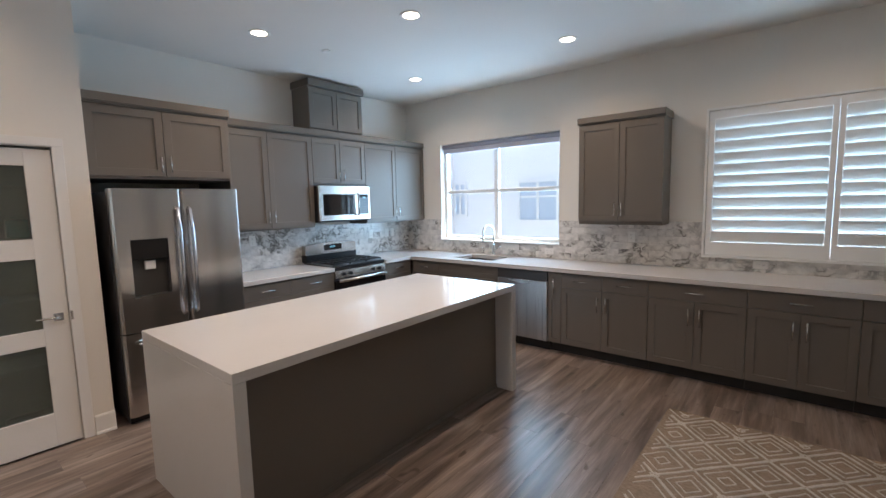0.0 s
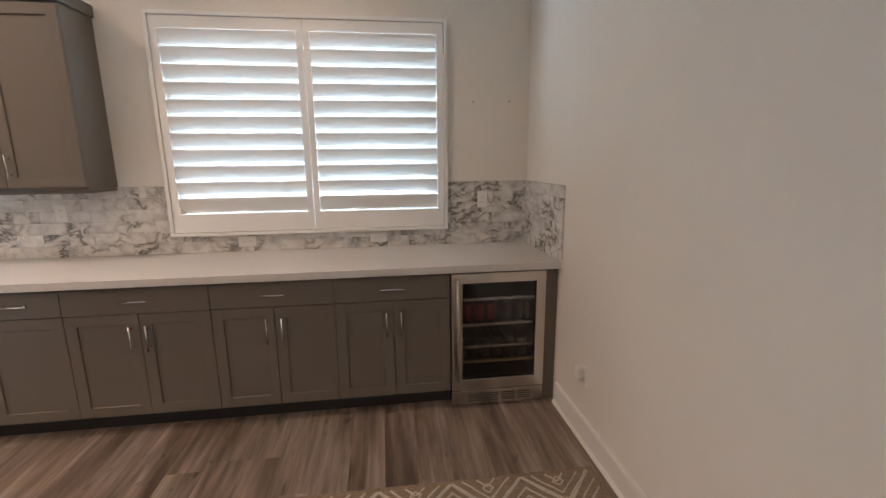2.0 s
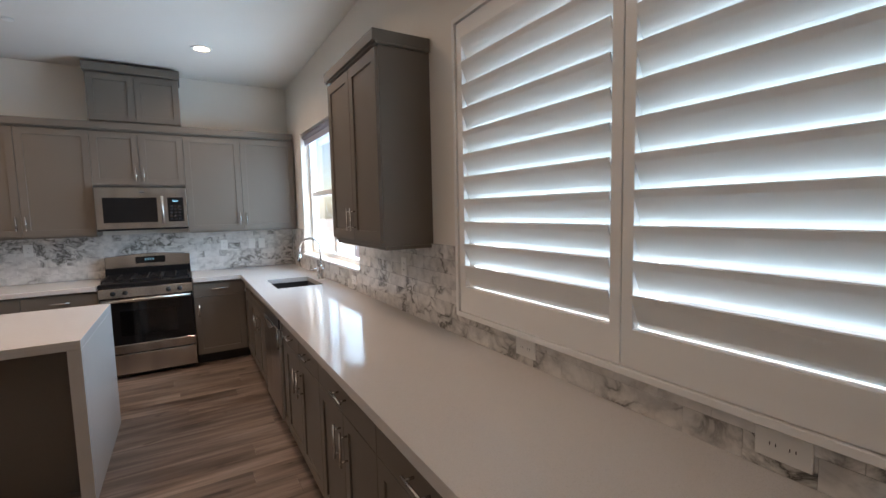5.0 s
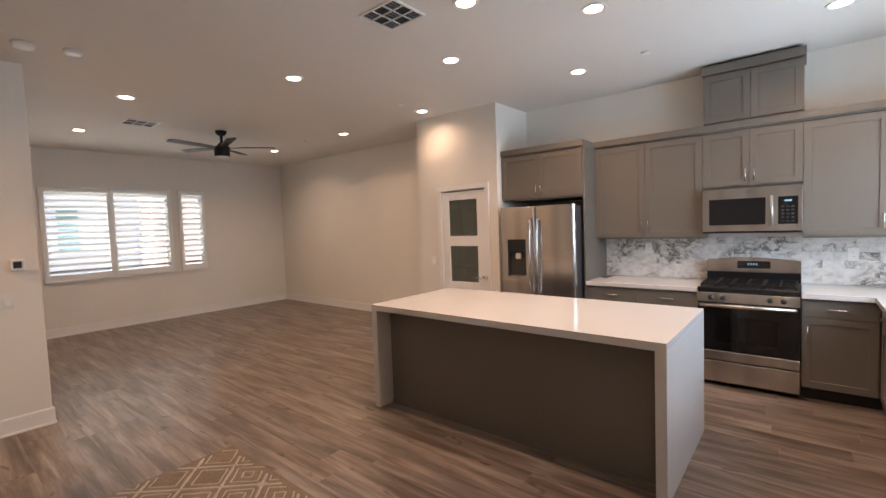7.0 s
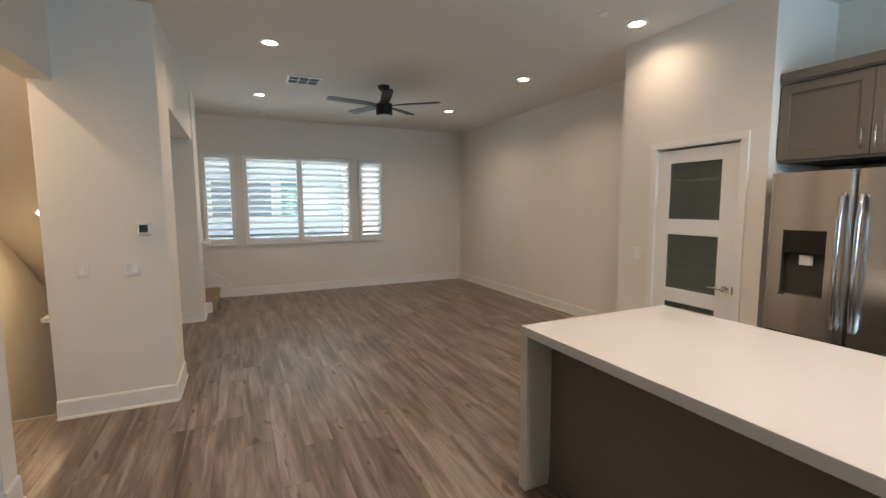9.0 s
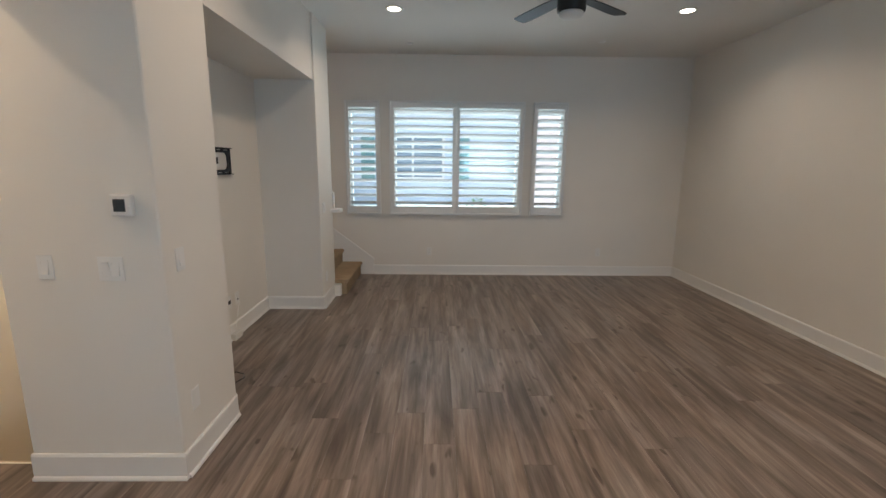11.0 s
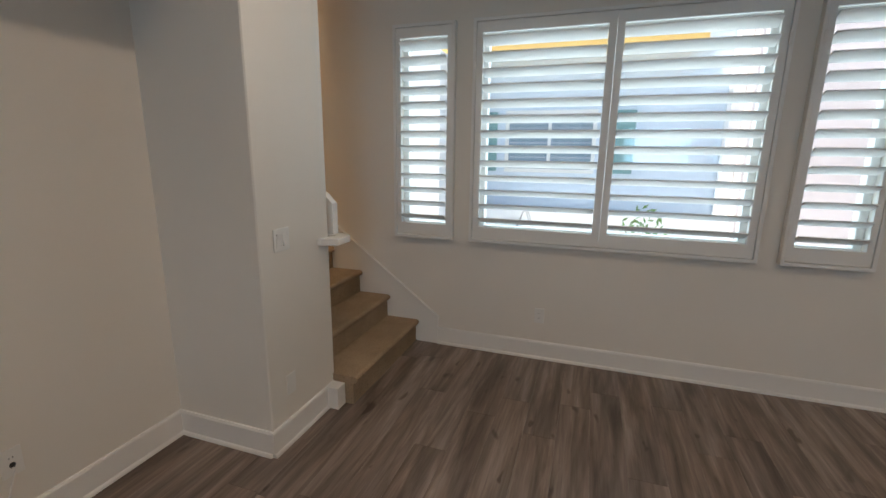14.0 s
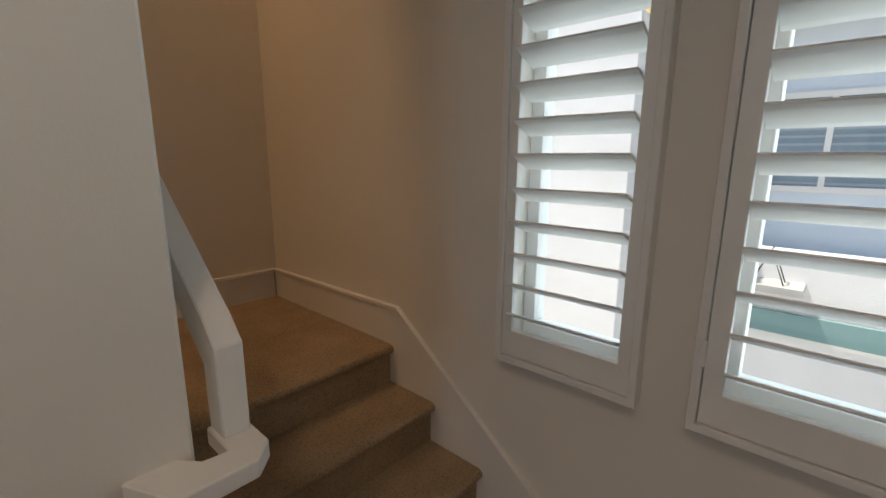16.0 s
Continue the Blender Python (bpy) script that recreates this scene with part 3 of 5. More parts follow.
shutters("plantation_shutters", -2.85, -2.375, 0.885, 2.445, [(-2.826, -2.399, -2.792, -2.435)], 1.0, 2.35, 13, 24, SOUTH,
         "narrow white plantation shutters with open louvers near the room corner", (-2.395,))


# cabinets
def bar_pull(parent, u, z, m, d, vertical, length=0.14):
    bm = bmesh.new()
    h = length / 2
    if vertical:
        tube(bm, [m(u, d + 0.030, z - h), m(u, d + 0.030, z + h)], 0.0055, 8)
        for q in (-h * 0.7, h * 0.7):
            tube(bm, [m(u, d - 0.002, z + q), m(u, d + 0.030, z + q)], 0.0045, 6)
    else:
        tube(bm, [m(u - h, d + 0.030, z), m(u + h, d + 0.030, z)], 0.0055, 8)
        for q in (-h * 0.7, h * 0.7):
            tube(bm, [m(u + q, d - 0.002, z), m(u + q, d + 0.030, z)], 0.0045, 6)
    return part("handle", bm, NICKEL, parent, "satin nickel bar pull", 0, True)


def shaker(parent, name, u0, u1, z0, z1, d, m, handle=None, flatfront=False):
    """A shaker door or a slab drawer front, its back at depth d."""
    g, t, s = 0.002, 0.019, 0.058
    u0, u1, z0, z1 = u0 + g, u1 - g, z0 + g, z1 - g
    bm = bmesh.new()
    if flatfront:
        box(bm, u0, u1, d, d + t, z0, z1, m)
    else:
        s = min(s, (u1 - u0) * 0.3)
        ring(bm, (u0, u1, z0, z1), (u0 + s, u1 - s, z0 + s, z1 - s), d, d + t, m, d + t - 0.009)
    p = part(name, bm, CAB, parent, "", 0.0012)
    if handle:
        hu, hz, vert, ln = handle
        bar_pull(p, hu, hz, m, d + t, vert, ln)
    return p


def cabinet(name, u0, u1, z0, z1, depth, m, label, fronts, toe=False, group="", body_top=None):
    c = thing(name, m((u0 + u1) / 2, depth / 2, z0 if not toe else 0), label, "kitchen cabinet", group)
    bm = bmesh.new()
    box(bm, u0 + 0.0006, u1 - 0.0006, 0.0005, depth, z0, body_top or z1, m)
    part("body", bm, CAB, c, "", 0.001)
    if toe:
        one("toe_kick", CAB_SHADE, (u0 + 0.001, u1 - 0.001, 0.01, depth - 0.07, 0.0, z0 - 0.0005), c, "recessed toe kick with shade in its colour", 0, m)
    for f in fronts:
        shaker(c, f[0], f[1], f[2], f[3], f[4], depth + 0.0006, m, f[5] if len(f) > 5 else None, f[0] == "drawer")
    return c


BD = YN - 3.835 - 0.02     # base cabinet depth on the north run
zb, zt, zd = 0.115, 0.873, 0.715


def base_unit(u0, u1, m, depth, label, two=True, drawers=1, side=1):
    mid = (u0 + u1) / 2
    fr = []
    if drawers == 1:
        fr.append(("drawer", u0, u1, zd, zt - 0.012, (mid, (zd + zt) / 2 - 0.005, False, 0.14)))
    else:
        for a, b in ((u0, mid), (mid, u1)):
            fr.append(("drawer", a, b, zd, zt - 0.012, ((a + b) / 2, (zd + zt) / 2 - 0.005, False, 0.14)))
    if two:
        fr.append(("door", u0, mid, zb, zd, (mid - 0.042, 0.58, True, 0.15)))
        fr.append(("door", mid, u1, zb, zd, (mid + 0.042, 0.58, True, 0.15)))
    else:
        fr.append(("door", u0, u1, zb, zd, (u0 + 0.04 if side < 0 else u1 - 0.04, 0.58, True, 0.15)))
    return cabinet("base_cabinet", u0, u1, zb, zt, depth, m, label, fr, True, "base cabinets of the kitchen")


base_unit(-1.689, -0.852, NORTH, BD, "grey-brown shaker base cabinet with two drawers beside the dishwasher", drawers=2)
base_unit(-0.852, -0.107, NORTH, BD, "grey-brown shaker base cabinet with a drawer and two doors")
base_unit(-0.107, 0.564, NORTH, BD, "grey-brown shaker base cabinet with a drawer and two doors")
base_unit(0.564, 1.236, NORTH, BD, "grey-brown shaker base cabinet beside the beverage fridge")
cabinet("pullout_cabinet", -1.837, -1.689, zb, zt, BD, NORTH, "narrow grey-brown pull-out cabinet beside the dishwasher",
        [("door", -1.837, -1.689, zb, zt - 0.012, (-1.76, 0.72, True, 0.15))], True)
cabinet("sink_cabinet", -3.33, -2.452, zb, zt, BD, NORTH, "grey-brown shaker sink cabinet with two doors",
        [("panel", -3.33, -2.452, zd, zt - 0.012), ("door", -3.33, -2.89, zb, zd, (-2.935, 0.58, True, 0.15)), ("door", -2.89, -2.452, zb, zd, (-2.845, 0.58, True, 0.15))], True, "", 0.67)
cabinet("corner_cabinet", -3.79, -3.33, zb, zt, BD, NORTH, "grey-brown shaker corner cabinet with a drawer",
        [("drawer", -3.76, -3.33, zd, zt - 0.012, (-3.54, 0.79, False, 0.13)), ("door", -3.76, -3.33, zb, zd)], True)
one("filler_panel", CAB, (1.826, XE - 0.001, 0.0, BD + 0.01, 0.0, zt), None, "grey-brown filler panel beside the beverage fridge", 0.002, NORTH)["category"] = "cabinet panel"

WD = 0.62
base_unit(1.525, 2.592, WEST, WD, "grey-brown shaker base cabinet with two drawers beside the range", drawers=2)
cabinet("base_cabinet", 3.358, 3.86, zb, zt, WD, WEST, "grey-brown shaker base cabinet with one drawer beside the range",
        [("drawer", 3.358, 3.83, zd, zt - 0.012, (3.595, 0.79, False, 0.14)), ("door", 3.358, 3.83, zb, zd, (3.40, 0.58, True, 0.12))], True)

# upper cabinets on the west wall
UD, UZ0, UZ1 = 0.33, 1.362, 2.385


def upper(u0, u1, z0, z1, depth, m, mid, label, hz=None, name="wall_cabinet"):
    hz = hz or z0 + 0.14
    return cabinet(name, u0, u1, z0, z1, depth, m, label,
                   [("door", u0, mid, z0 + 0.018, z1 - 0.012, (mid - 0.033, hz, True, 0.13)), ("door", mid, u1, z0 + 0.018, z1 - 0.012, (mid + 0.033, hz, True, 0.13))],
                   False, "wall cabinets of the kitchen")


upper(1.525, 2.592, UZ0, UZ1, UD, WEST, 2.058, "tall grey-brown shaker wall cabinet with two doors beside the fridge")
upper(2.592, 3.362, 1.84, UZ1, UD, WEST, 2.977, "short grey-brown shaker wall cabinet over the microwave", 1.96)
upper(3.362, 4.47, UZ0, UZ1, UD, WEST, 3.90, "tall grey-brown shaker wall cabinet in the corner by the window")
upper(0.49, 1.505, 1.845, UZ1, 0.66, WEST, 0.995, "deep grey-brown shaker cabinet over the fridge", 1.96)
one("fridge_panel", CAB, (1.506, 1.524, 0, 0.66, 0, UZ1), None, "tall grey-brown end panel beside the fridge", 0.002, WEST)["category"] = "cabinet panel"
upper(2.60, 3.362, 2.462, 2.94, UD - 0.02, WEST, 2.98, "small grey-brown shaker box cabinet up under the ceiling", 2.2, "hood_cabinet")
for _o in list(scene.objects):
    if _o.name.startswith("handle") and _o.parent and _o.parent.parent and _o.parent.parent.name == "hood_cabinet":
        bpy.data.objects.remove(_o)


def crown(name, segs, z0, z1, label):
    bm = bmesh.new()
    for m, u0, u1, d0, d1, in segs:
        box(bm, u0, u1, d0, d1, z0, z0 + 0.012, m)
        box(bm, u0, u1, d0, d1 + 0.014, z0 + 0.012, z1, m)
    return solid(name, bm, CAB, label, "cabinet trim", 0.002)


crown("crown_trim", [(WEST, 1.525, 4.47, 0, UD + 0.02)], UZ1 + 0.0005, 2.46, "grey-brown flat crown trim along the wall cabinets")
crown("crown_trim", [(WEST, 0.490, 1.524, 0, 0.68)], UZ1 + 0.0005, 2.46, "grey-brown flat crown trim over the fridge cabinet")
_b = bmesh.new()
box(_b, 2.585, 3.376, 0, UD + 0.03, 2.9405, 3.018, WEST)
solid("crown_trim", _b, CAB, "grey-brown flat crown trim of the small box cabinet", "cabinet trim", 0.002)
# upper cabinet between the windows
upper(-1.655, -0.835, 1.365, 2.375, UD - 0.04, NORTH, -1.24, "grey-brown shaker wall cabinet between the two kitchen windows")
crown("crown_trim", [(NORTH, -1.668, -0.822, 0, UD - 0.02)], 2.3755, 2.445, "grey-brown flat crown trim of the cabinet between the windows")
one("light_rail", CAB, (-1.655, -0.835, 0.0, UD - 0.05, 1.345, 1.364), None, "grey-brown light rail under the wall cabinet", 0.002, NORTH)["category"] = "cabinet trim"

# counters
_b = bmesh.new()
for _d in ((-4.449, -3.17, 3.80, YN - 0.001), (-2.60, XE - 0.001, 3.80, YN - 0.001), (-3.17, -2.60, 3.80, 3.965), (-3.17, -2.60, 4.35, YN - 0.001), (-4.449, -3.775, 3.360, 3.80)):
    box(_b, _d[0], _d[1], _d[2], _d[3], 0.8735, 0.915)
bmesh.ops.remove_doubles(_b, verts=_b.verts, dist=0.0004)
solid("worktop", _b, QUARTZ, "polished white quartz worktop running round the corner with a sink cut-out", "worktop")
_b = bmesh.new()
box(_b, -4.449, -3.785, 1.525, 2.590, 0.8735, 0.915)
solid("worktop", _b, QUARTZ, "short polished white quartz worktop beside the range", "worktop", 0.002)
# island
IX0, IX1, IY0, IY1 = -2.744, -1.638, 0.437, 2.814
_is = thing("kitchen_island", ((IX0 + IX1) / 2, (IY0 + IY1) / 2, 0), "kitchen island with white quartz waterfall ends and a grey-brown panelled body", "kitchen island")
one("countertop", QUARTZ, (IX0, IX1, IY0, IY1, 0.865, 0.915), _is, "polished white quartz top", 0.002)
one("waterfall_end", QUARTZ, (IX0, IX1, IY0, IY0 + 0.060, 0.0, 0.8645), _is, "white quartz slab end", 0.0015)
one("waterfall_end", QUARTZ, (IX0, IX1, IY1 - 0.060, IY1, 0.0, 0.8645), _is, "white quartz slab end", 0.0015)
one("back_panel", CAB, (-2.70, -1.80, IY0 + 0.061, IY1 - 0.061, 0.0, 0.8645), _is, "plain grey-brown panel body", 0.001)
one("toe_strip", CAB, (-1.80, -1.791, IY0 + 0.061, IY1 - 0.061, 0.0, 0.03), _is, "", 0.001)

# sink and tap
_s = thing("sink", (-2.885, 4.16, 0.70), "black composite undermount sink in the white worktop", "sink")
_b = bmesh.new()
for _d in ((-3.185, -3.17, 3.95, 4.365, 0.68, 0.873), (-2.60, -2.585, 3.95, 4.365, 0.68, 0.873), (-3.17, -2.60, 3.95, 3.965, 0.68, 0.873), (-3.17, -2.60, 4.35, 4.365, 0.68, 0.873), (-3.17, -2.60, 3.965, 4.35, 0.68, 0.695)):
    box(_b, *_d)
part("basin", _b, SINKM, _s, "", 0.002)
_b = bmesh.new()
lathe(_b, -2.885, 4.25, [(0.045, 0.695), (0.045, 0.699), (0.03, 0.699), (0.028, 0.697)])
part("drain", _b, CHROME, _s, "chrome drain", 0, True)
_s = thing("kitchen_faucet", (-2.87, 4.41, 0.915), "chrome gooseneck pull-down kitchen faucet behind the sink", "faucet")
_b = bmesh.new()
lathe(_b, -2.87, 4.41, [(0.028, 0.915), (0.028, 0.93), (0.021, 0.94), (0.019, 1.04), (0.014, 1.06)])
part("base", _b, CHROME, _s, "", 0, True)
_b = bmesh.new()
tube(_b, [(-2.87, 4.41, 1.05), (-2.87, 4.41, 1.22)] + [(-2.87 - 0.02 * (1 - math.cos(a)), 4.41 - 0.09 * (1 - math.cos(a)), 1.22 + 0.09 * math.sin(a)) for a in [math.pi * k / 10 for k in range(1, 11)]] + [(-2.912, 4.227, 1.16)], 0.011, 10)
part("spout", _b, CHROME, _s, "", 0, True)
_b = bmesh.new()
tube(_b, [(-2.912, 4.228, 1.165), (-2.914, 4.222, 1.10)], [0.013, 0.017], 10)
part("spray_head", _b, CHROME, _s, "", 0, True)
_b = bmesh.new()
tube(_b, [(-2.87, 4.41, 1.0), (-2.81, 4.40, 1.01), (-2.76, 4.39, 1.035)], [0.012, 0.008, 0.006], 8)
part("lever", _b, CHROME, _s, "", 0, True)
_s = thing("soap_dispenser", (-3.03, 4.42, 0.915), "small chrome soap dispenser beside the faucet", "soap dispenser")
_b = bmesh.new()
lathe(_b, -3.03, 4.42, [(0.018, 0.915), (0.018, 0.925), (0.011, 0.935), (0.011, 0.985), (0.008, 0.99)])
part("body", _b, CHROME, _s, "", 0, True)
_b = bmesh.new()
tube(_b, [(-3.03, 4.42, 0.985), (-3.03, 4.41, 1.005), (-3.03, 4.35, 0.995)], 0.006, 8)
part("nozzle", _b, CHROME, _s, "", 0, True)
one("phone", BLACK, (-4.30, -4.16, 1.56, 1.63, 0.9155, 0.926), None, "small black gadget lying on the white worktop beside the fridge panel", 0.003)["category"] = "gadget"

# range
RY0, RY1, RX = 2.597, 3.353, -3.79
_r = thing("gas_range", (-4.1, (RY0 + RY1) / 2, 0), "stainless steel gas range with black cooktop and oven door", "stove")
one("body", BLACKM, (XW + 0.02, RX - 0.03, RY0, RY1, 0.03, 0.905), _r, "black side panels", 0.003)
one("cooktop", BLACK, (XW + 0.05, RX - 0.0295, RY0, RY1, 0.9055, 0.925), _r, "black enamel cooktop", 0.004)
one("drawer_front", STEEL, (RX - 0.029, RX, RY0, RY1, 0.045, 0.238), _r, "stainless drawer front", 0.004)
one("door_trim", STEEL, (RX - 0.029, RX + 0.004, RY0, RY1, 0.252, 0.335), _r, "stainless lower band", 0.003)
_od = one("oven_door", BLACKGLASS, (RX - 0.029, RX + 0.003, RY0, RY1, 0.336, 0.765), _r, "black glass oven door", 0.003)
one("window", DARKGLASS, (RX + 0.0035, RX + 0.0055, RY0 + 0.15, RY1 - 0.15, 0.42, 0.66), _od, "dark oven window", 0.001)
_b = bmesh.new()
tube(_b, [(RX + 0.045, RY0 + 0.02, 0.765), (RX + 0.045, RY1 - 0.02, 0.765)], 0.019, 12)
for _y in (RY0 + 0.06, RY1 - 0.06):
    tube(_b, [(RX, _y, 0.765), (RX + 0.045, _y, 0.765)], 0.010, 8)
part("handle", _b, STEEL, _r, "stainless oven handle", 0, True)
_b = bmesh.new()
prism(_b, [(RX - 0.029, 0.790), (RX + 0.012, 0.790), (RX + 0.002, 0.876), (RX - 0.029, 0.885)], RY0, RY1, "y")
one("cooktop_lip", BLACK, (RX - 0.029, RX - 0.003, RY0, RY1, 0.887, 0.925), _r, "black front lip", 0.005)
_cp = part("control_panel", _b, STEEL, _r, "stainless knob panel", 0.002)
for _y in (RY0 + 0.11, RY0 + 0.205, RY1 - 0.205, RY1 - 0.11):
    _b = bmesh.new()
    tube(_b, [(RX + 0.004, _y, 0.832), (RX + 0.018, _y, 0.835), (RX + 0.036, _y, 0.838)], [0.024, 0.021, 0.017], 16)
    part("knob", _b, BLACK, _cp, "black knob", 0, True)
_b = bmesh.new()
arc = [(RY0 + (RY1 - RY0) * k / 12, 1.13 + 0.028 * math.sin(math.pi * k / 12)) for k in range(13)]
prism(_b, [(RY0, 1.015)] + arc + [(RY1, 1.015)], XW + 0.03, XW + 0.11, "x")
_bg2 = part("backguard", _b, STEEL, _r, "curved stainless backguard", 0.003)
one("backguard_base", BLACK, (XW + 0.02, XW + 0.118, RY0, RY1, 0.926, 1.0145), _r, "black vent strip", 0.003)
_pp = one("clock_panel", BLACKGLASS, (XW + 0.1105, XW + 0.114, RY0 + 0.26, RY1 - 0.23, 1.055, 1.125), _bg2, "black clock panel", 0.001)
_b = bmesh.new()
for _i in range(4):
    box(_b, XW + 0.1145, XW + 0.1150, RY0 + 0.345 + _i * 0.022, RY0 + 0.357 + _i * 0.022, 1.085, 1.106)
_dg = part("clock_digits", _b, DISPLAY, _bg2, "glowing digits")
for _gx0, _gy0 in ((0, 0), (0, 1), (0, 2)):
    _b = bmesh.new()
    ya = RY0 + 0.02 + _gy0 * 0.24
    yb = ya + 0.235
    xa, xb = XW + 0.14, RX - 0.05
    for yy in (ya, (ya + yb) / 2 - 0.006, yb - 0.012):
        box(_b, xa, xb, yy, yy + 0.012, 0.940, 0.955)
    for xx in (xa, xa + (xb - xa) * 0.27, (xa + xb) / 2 - 0.006, xa + (xb - xa) * 0.73, xb - 0.012):
        box(_b, xx, xx + 0.012, ya + 0.013, yb - 0.013, 0.941, 0.954)
    for xx in (xa, xb - 0.012):
        for yy in (ya, yb - 0.012):
            box(_b, xx, xx + 0.012, yy, yy + 0.012, 0.9255, 0.9395)
    part("grate", _b, BLACKM, _r, "black cast iron grate", 0.0015)
for _x in (XW + 0.25, RX - 0.17):
    for _y in (RY0 + 0.14, RY1 - 0.14):
        _b = bmesh.new()
        lathe(_b, _x, _y, [(0.045, 0.9255), (0.045, 0.932), (0.032, 0.934), (0.032, 0.938), (0.02, 0.939)])
        part("burner", _b, BLACKM, _r, "black gas burner", 0, True)

# microwave
MX = -4.03
_m = thing("microwave", (MX - 0.2, 2.98, 1.42), "stainless over-the-range microwave with a black window", "microwave")
one("body", BLACKM, (XW + 0.001, MX - 0.03, 2.60, 3.36, 1.412, 1.832), _m, "black casing", 0.003)
_dr = one("door", STEEL, (MX - 0.029, MX, 2.60, 3.36, 1.428, 1.832), _m, "stainless front", 0.004)
one("window", BLACKGLASS, (MX + 0.0005, MX + 0.003, 2.66, 3.10, 1.49, 1.735), _dr, "black window", 0.001)
one("keypad", BLACKGLASS, (MX + 0.0005, MX + 0.003, 3.19, 3.33, 1.49, 1.735), _dr, "black keypad", 0.001)
_b = bmesh.new()
for _i in range(5):
    for _j in range(3):
        box(_b, MX + 0.0035, MX + 0.0040, 3.212 + _j * 0.036, 3.232 + _j * 0.036, 1.51 + _i * 0.032, 1.524 + _i * 0.032)
part("keypad_marks", _b, flat("grey_print", (0.025, 0.025, 0.025), 0.5), _dr)
one("clock", DISPLAY, (MX + 0.0035, MX + 0.0042, 3.235, 3.285, 1.69, 1.705), _dr, "glowing clock")
_b = bmesh.new()
tube(_b, [(MX + 0.03, 3.145, 1.475), (MX + 0.038, 3.145, 1.61), (MX + 0.03, 3.145, 1.75)], 0.012, 10)
for _z in (1.49, 1.735):
    tube(_b, [(MX, 3.145, _z), (MX + 0.032, 3.145, _z)], 0.008, 8)
part("handle", _b, STEELV, _m, "stainless handle", 0, True)
one("badge", flat("badge_grey", (0.35, 0.35, 0.36), 0.3, 0.8), (MX + 0.0005, MX + 0.0015, 2.96, 3.0, 1.78, 1.795), _dr)

# fridge
FX, FY0, FY1 = -3.60, 0.555, 1.478
_f = thing("refrigerator", (-4.0, 1.02, 0), "stainless steel french door refrigerator with a water dispenser", "refrigerator")
one("body", flat("fridge_side", (0.05, 0.05, 0.055), 0.45), (-4.40, FX - 0.07, FY0 + 0.004, FY1 - 0.004, 0.02, 1.745), _f, "dark grey casing", 0.004)
one("foot_grille", BLACK, (FX - 0.12, FX - 0.05, FY0 + 0.01, FY1 - 0.01, 0.0, 0.055), _f, "black foot grille", 0.002)
FM = 1.02


def rounded_door(name, y0, y1, z0, z1, label, hole=None):
    bm = bmesh.new()
    n, x0 = 10, FX - 0.065
    def face_x(y):
        e = min(y - y0, y1 - y)
        return FX + 0.012 * (1 - ((y - (FY0 + FY1) / 2) / 0.46) ** 2) - (0.02 * (1 - e / 0.025) ** 2 if e < 0.025 else 0)
    ys = sorted({y0, y0 + 0.008, y0 + 0.02, y1 - 0.02, y1 - 0.008, y1, *[y0 + (y1 - y0) * k / n for k in range(1, n)], *([hole[0], hole[1]] if hole else [])})
    zs = [z0, z1] if not hole else [z0, hole[2], hole[3], z1]
    grid = [[bm.verts.new((face_x(y), y, z)) for z in zs] for y in ys]
    back = [[bm.verts.new((x0, y, z)) for z in zs] for y in ys]
    for i in range(len(ys) - 1):
        for j in range(len(zs) - 1):
            if hole and hole[0] - 1e-6 <= ys[i] and ys[i + 1] <= hole[1] + 1e-6 and j == 1:
                continue
            bm.faces.new((grid[i][j], grid[i + 1][j], grid[i + 1][j + 1], grid[i][j + 1]))
        for j in range(len(zs) - 1):
            bm.faces.new((back[i][j], back[i + 1][j], back[i + 1][j + 1], back[i][j + 1]))
        bm.faces.new((grid[i][0], grid[i + 1][0], back[i + 1][0], back[i][0]))
        bm.faces.new((grid[i][-1], grid[i + 1][-1], back[i + 1][-1], back[i][-1]))
    for i in (0, -1):
        for j in range(len(zs) - 1):
            bm.faces.new((grid[i][j], back[i][j], back[i][j + 1], grid[i][j + 1]))
    return part(name, bm, STEEL, _f, label)


_ld = rounded_door("door", FY0, FM - 0.002, 0.70, 1.765, "stainless door with dispenser", (0.655, 0.90, 0.965, 1.39))
_rd = rounded_door("door", FM + 0.002, FY1, 0.70, 1.765, "stainless door")
_fd = rounded_door("freezer_drawer", FY0, FY1, 0.06, 0.69, "stainless freezer drawer")
_b = bmesh.new()
for _d in ((FX - 0.06, FX - 0.055, 0.655, 0.90, 0.965, 1.39), (FX - 0.055, FX + 0.004, 0.648, 0.655, 0.965, 1.39), (FX - 0.055, FX + 0.004, 0.90, 0.907, 0.965, 1.39), (FX - 0.055, FX + 0.004, 0.648, 0.907, 1.39, 1.397), (FX - 0.055, FX + 0.006, 0.648, 0.907, 0.955, 0.965)):
    box(_b, *_d)
part("dispenser_recess", _b, painted("dispenser_grey", (0.06, 0.058, 0.055), 0.4), _ld, "dark dispenser recess")
one("dispenser_panel", BLACKGLASS, (FX - 0.03, FX + 0.008, 0.656, 0.899, 1.24, 1.389), _ld, "black control panel", 0.002)
one("dispenser_paddle", PLASTIC, (FX - 0.050, FX - 0.02, 0.745, 0.815, 1.16, 1.225), _ld, "pale grey paddle", 0.004)
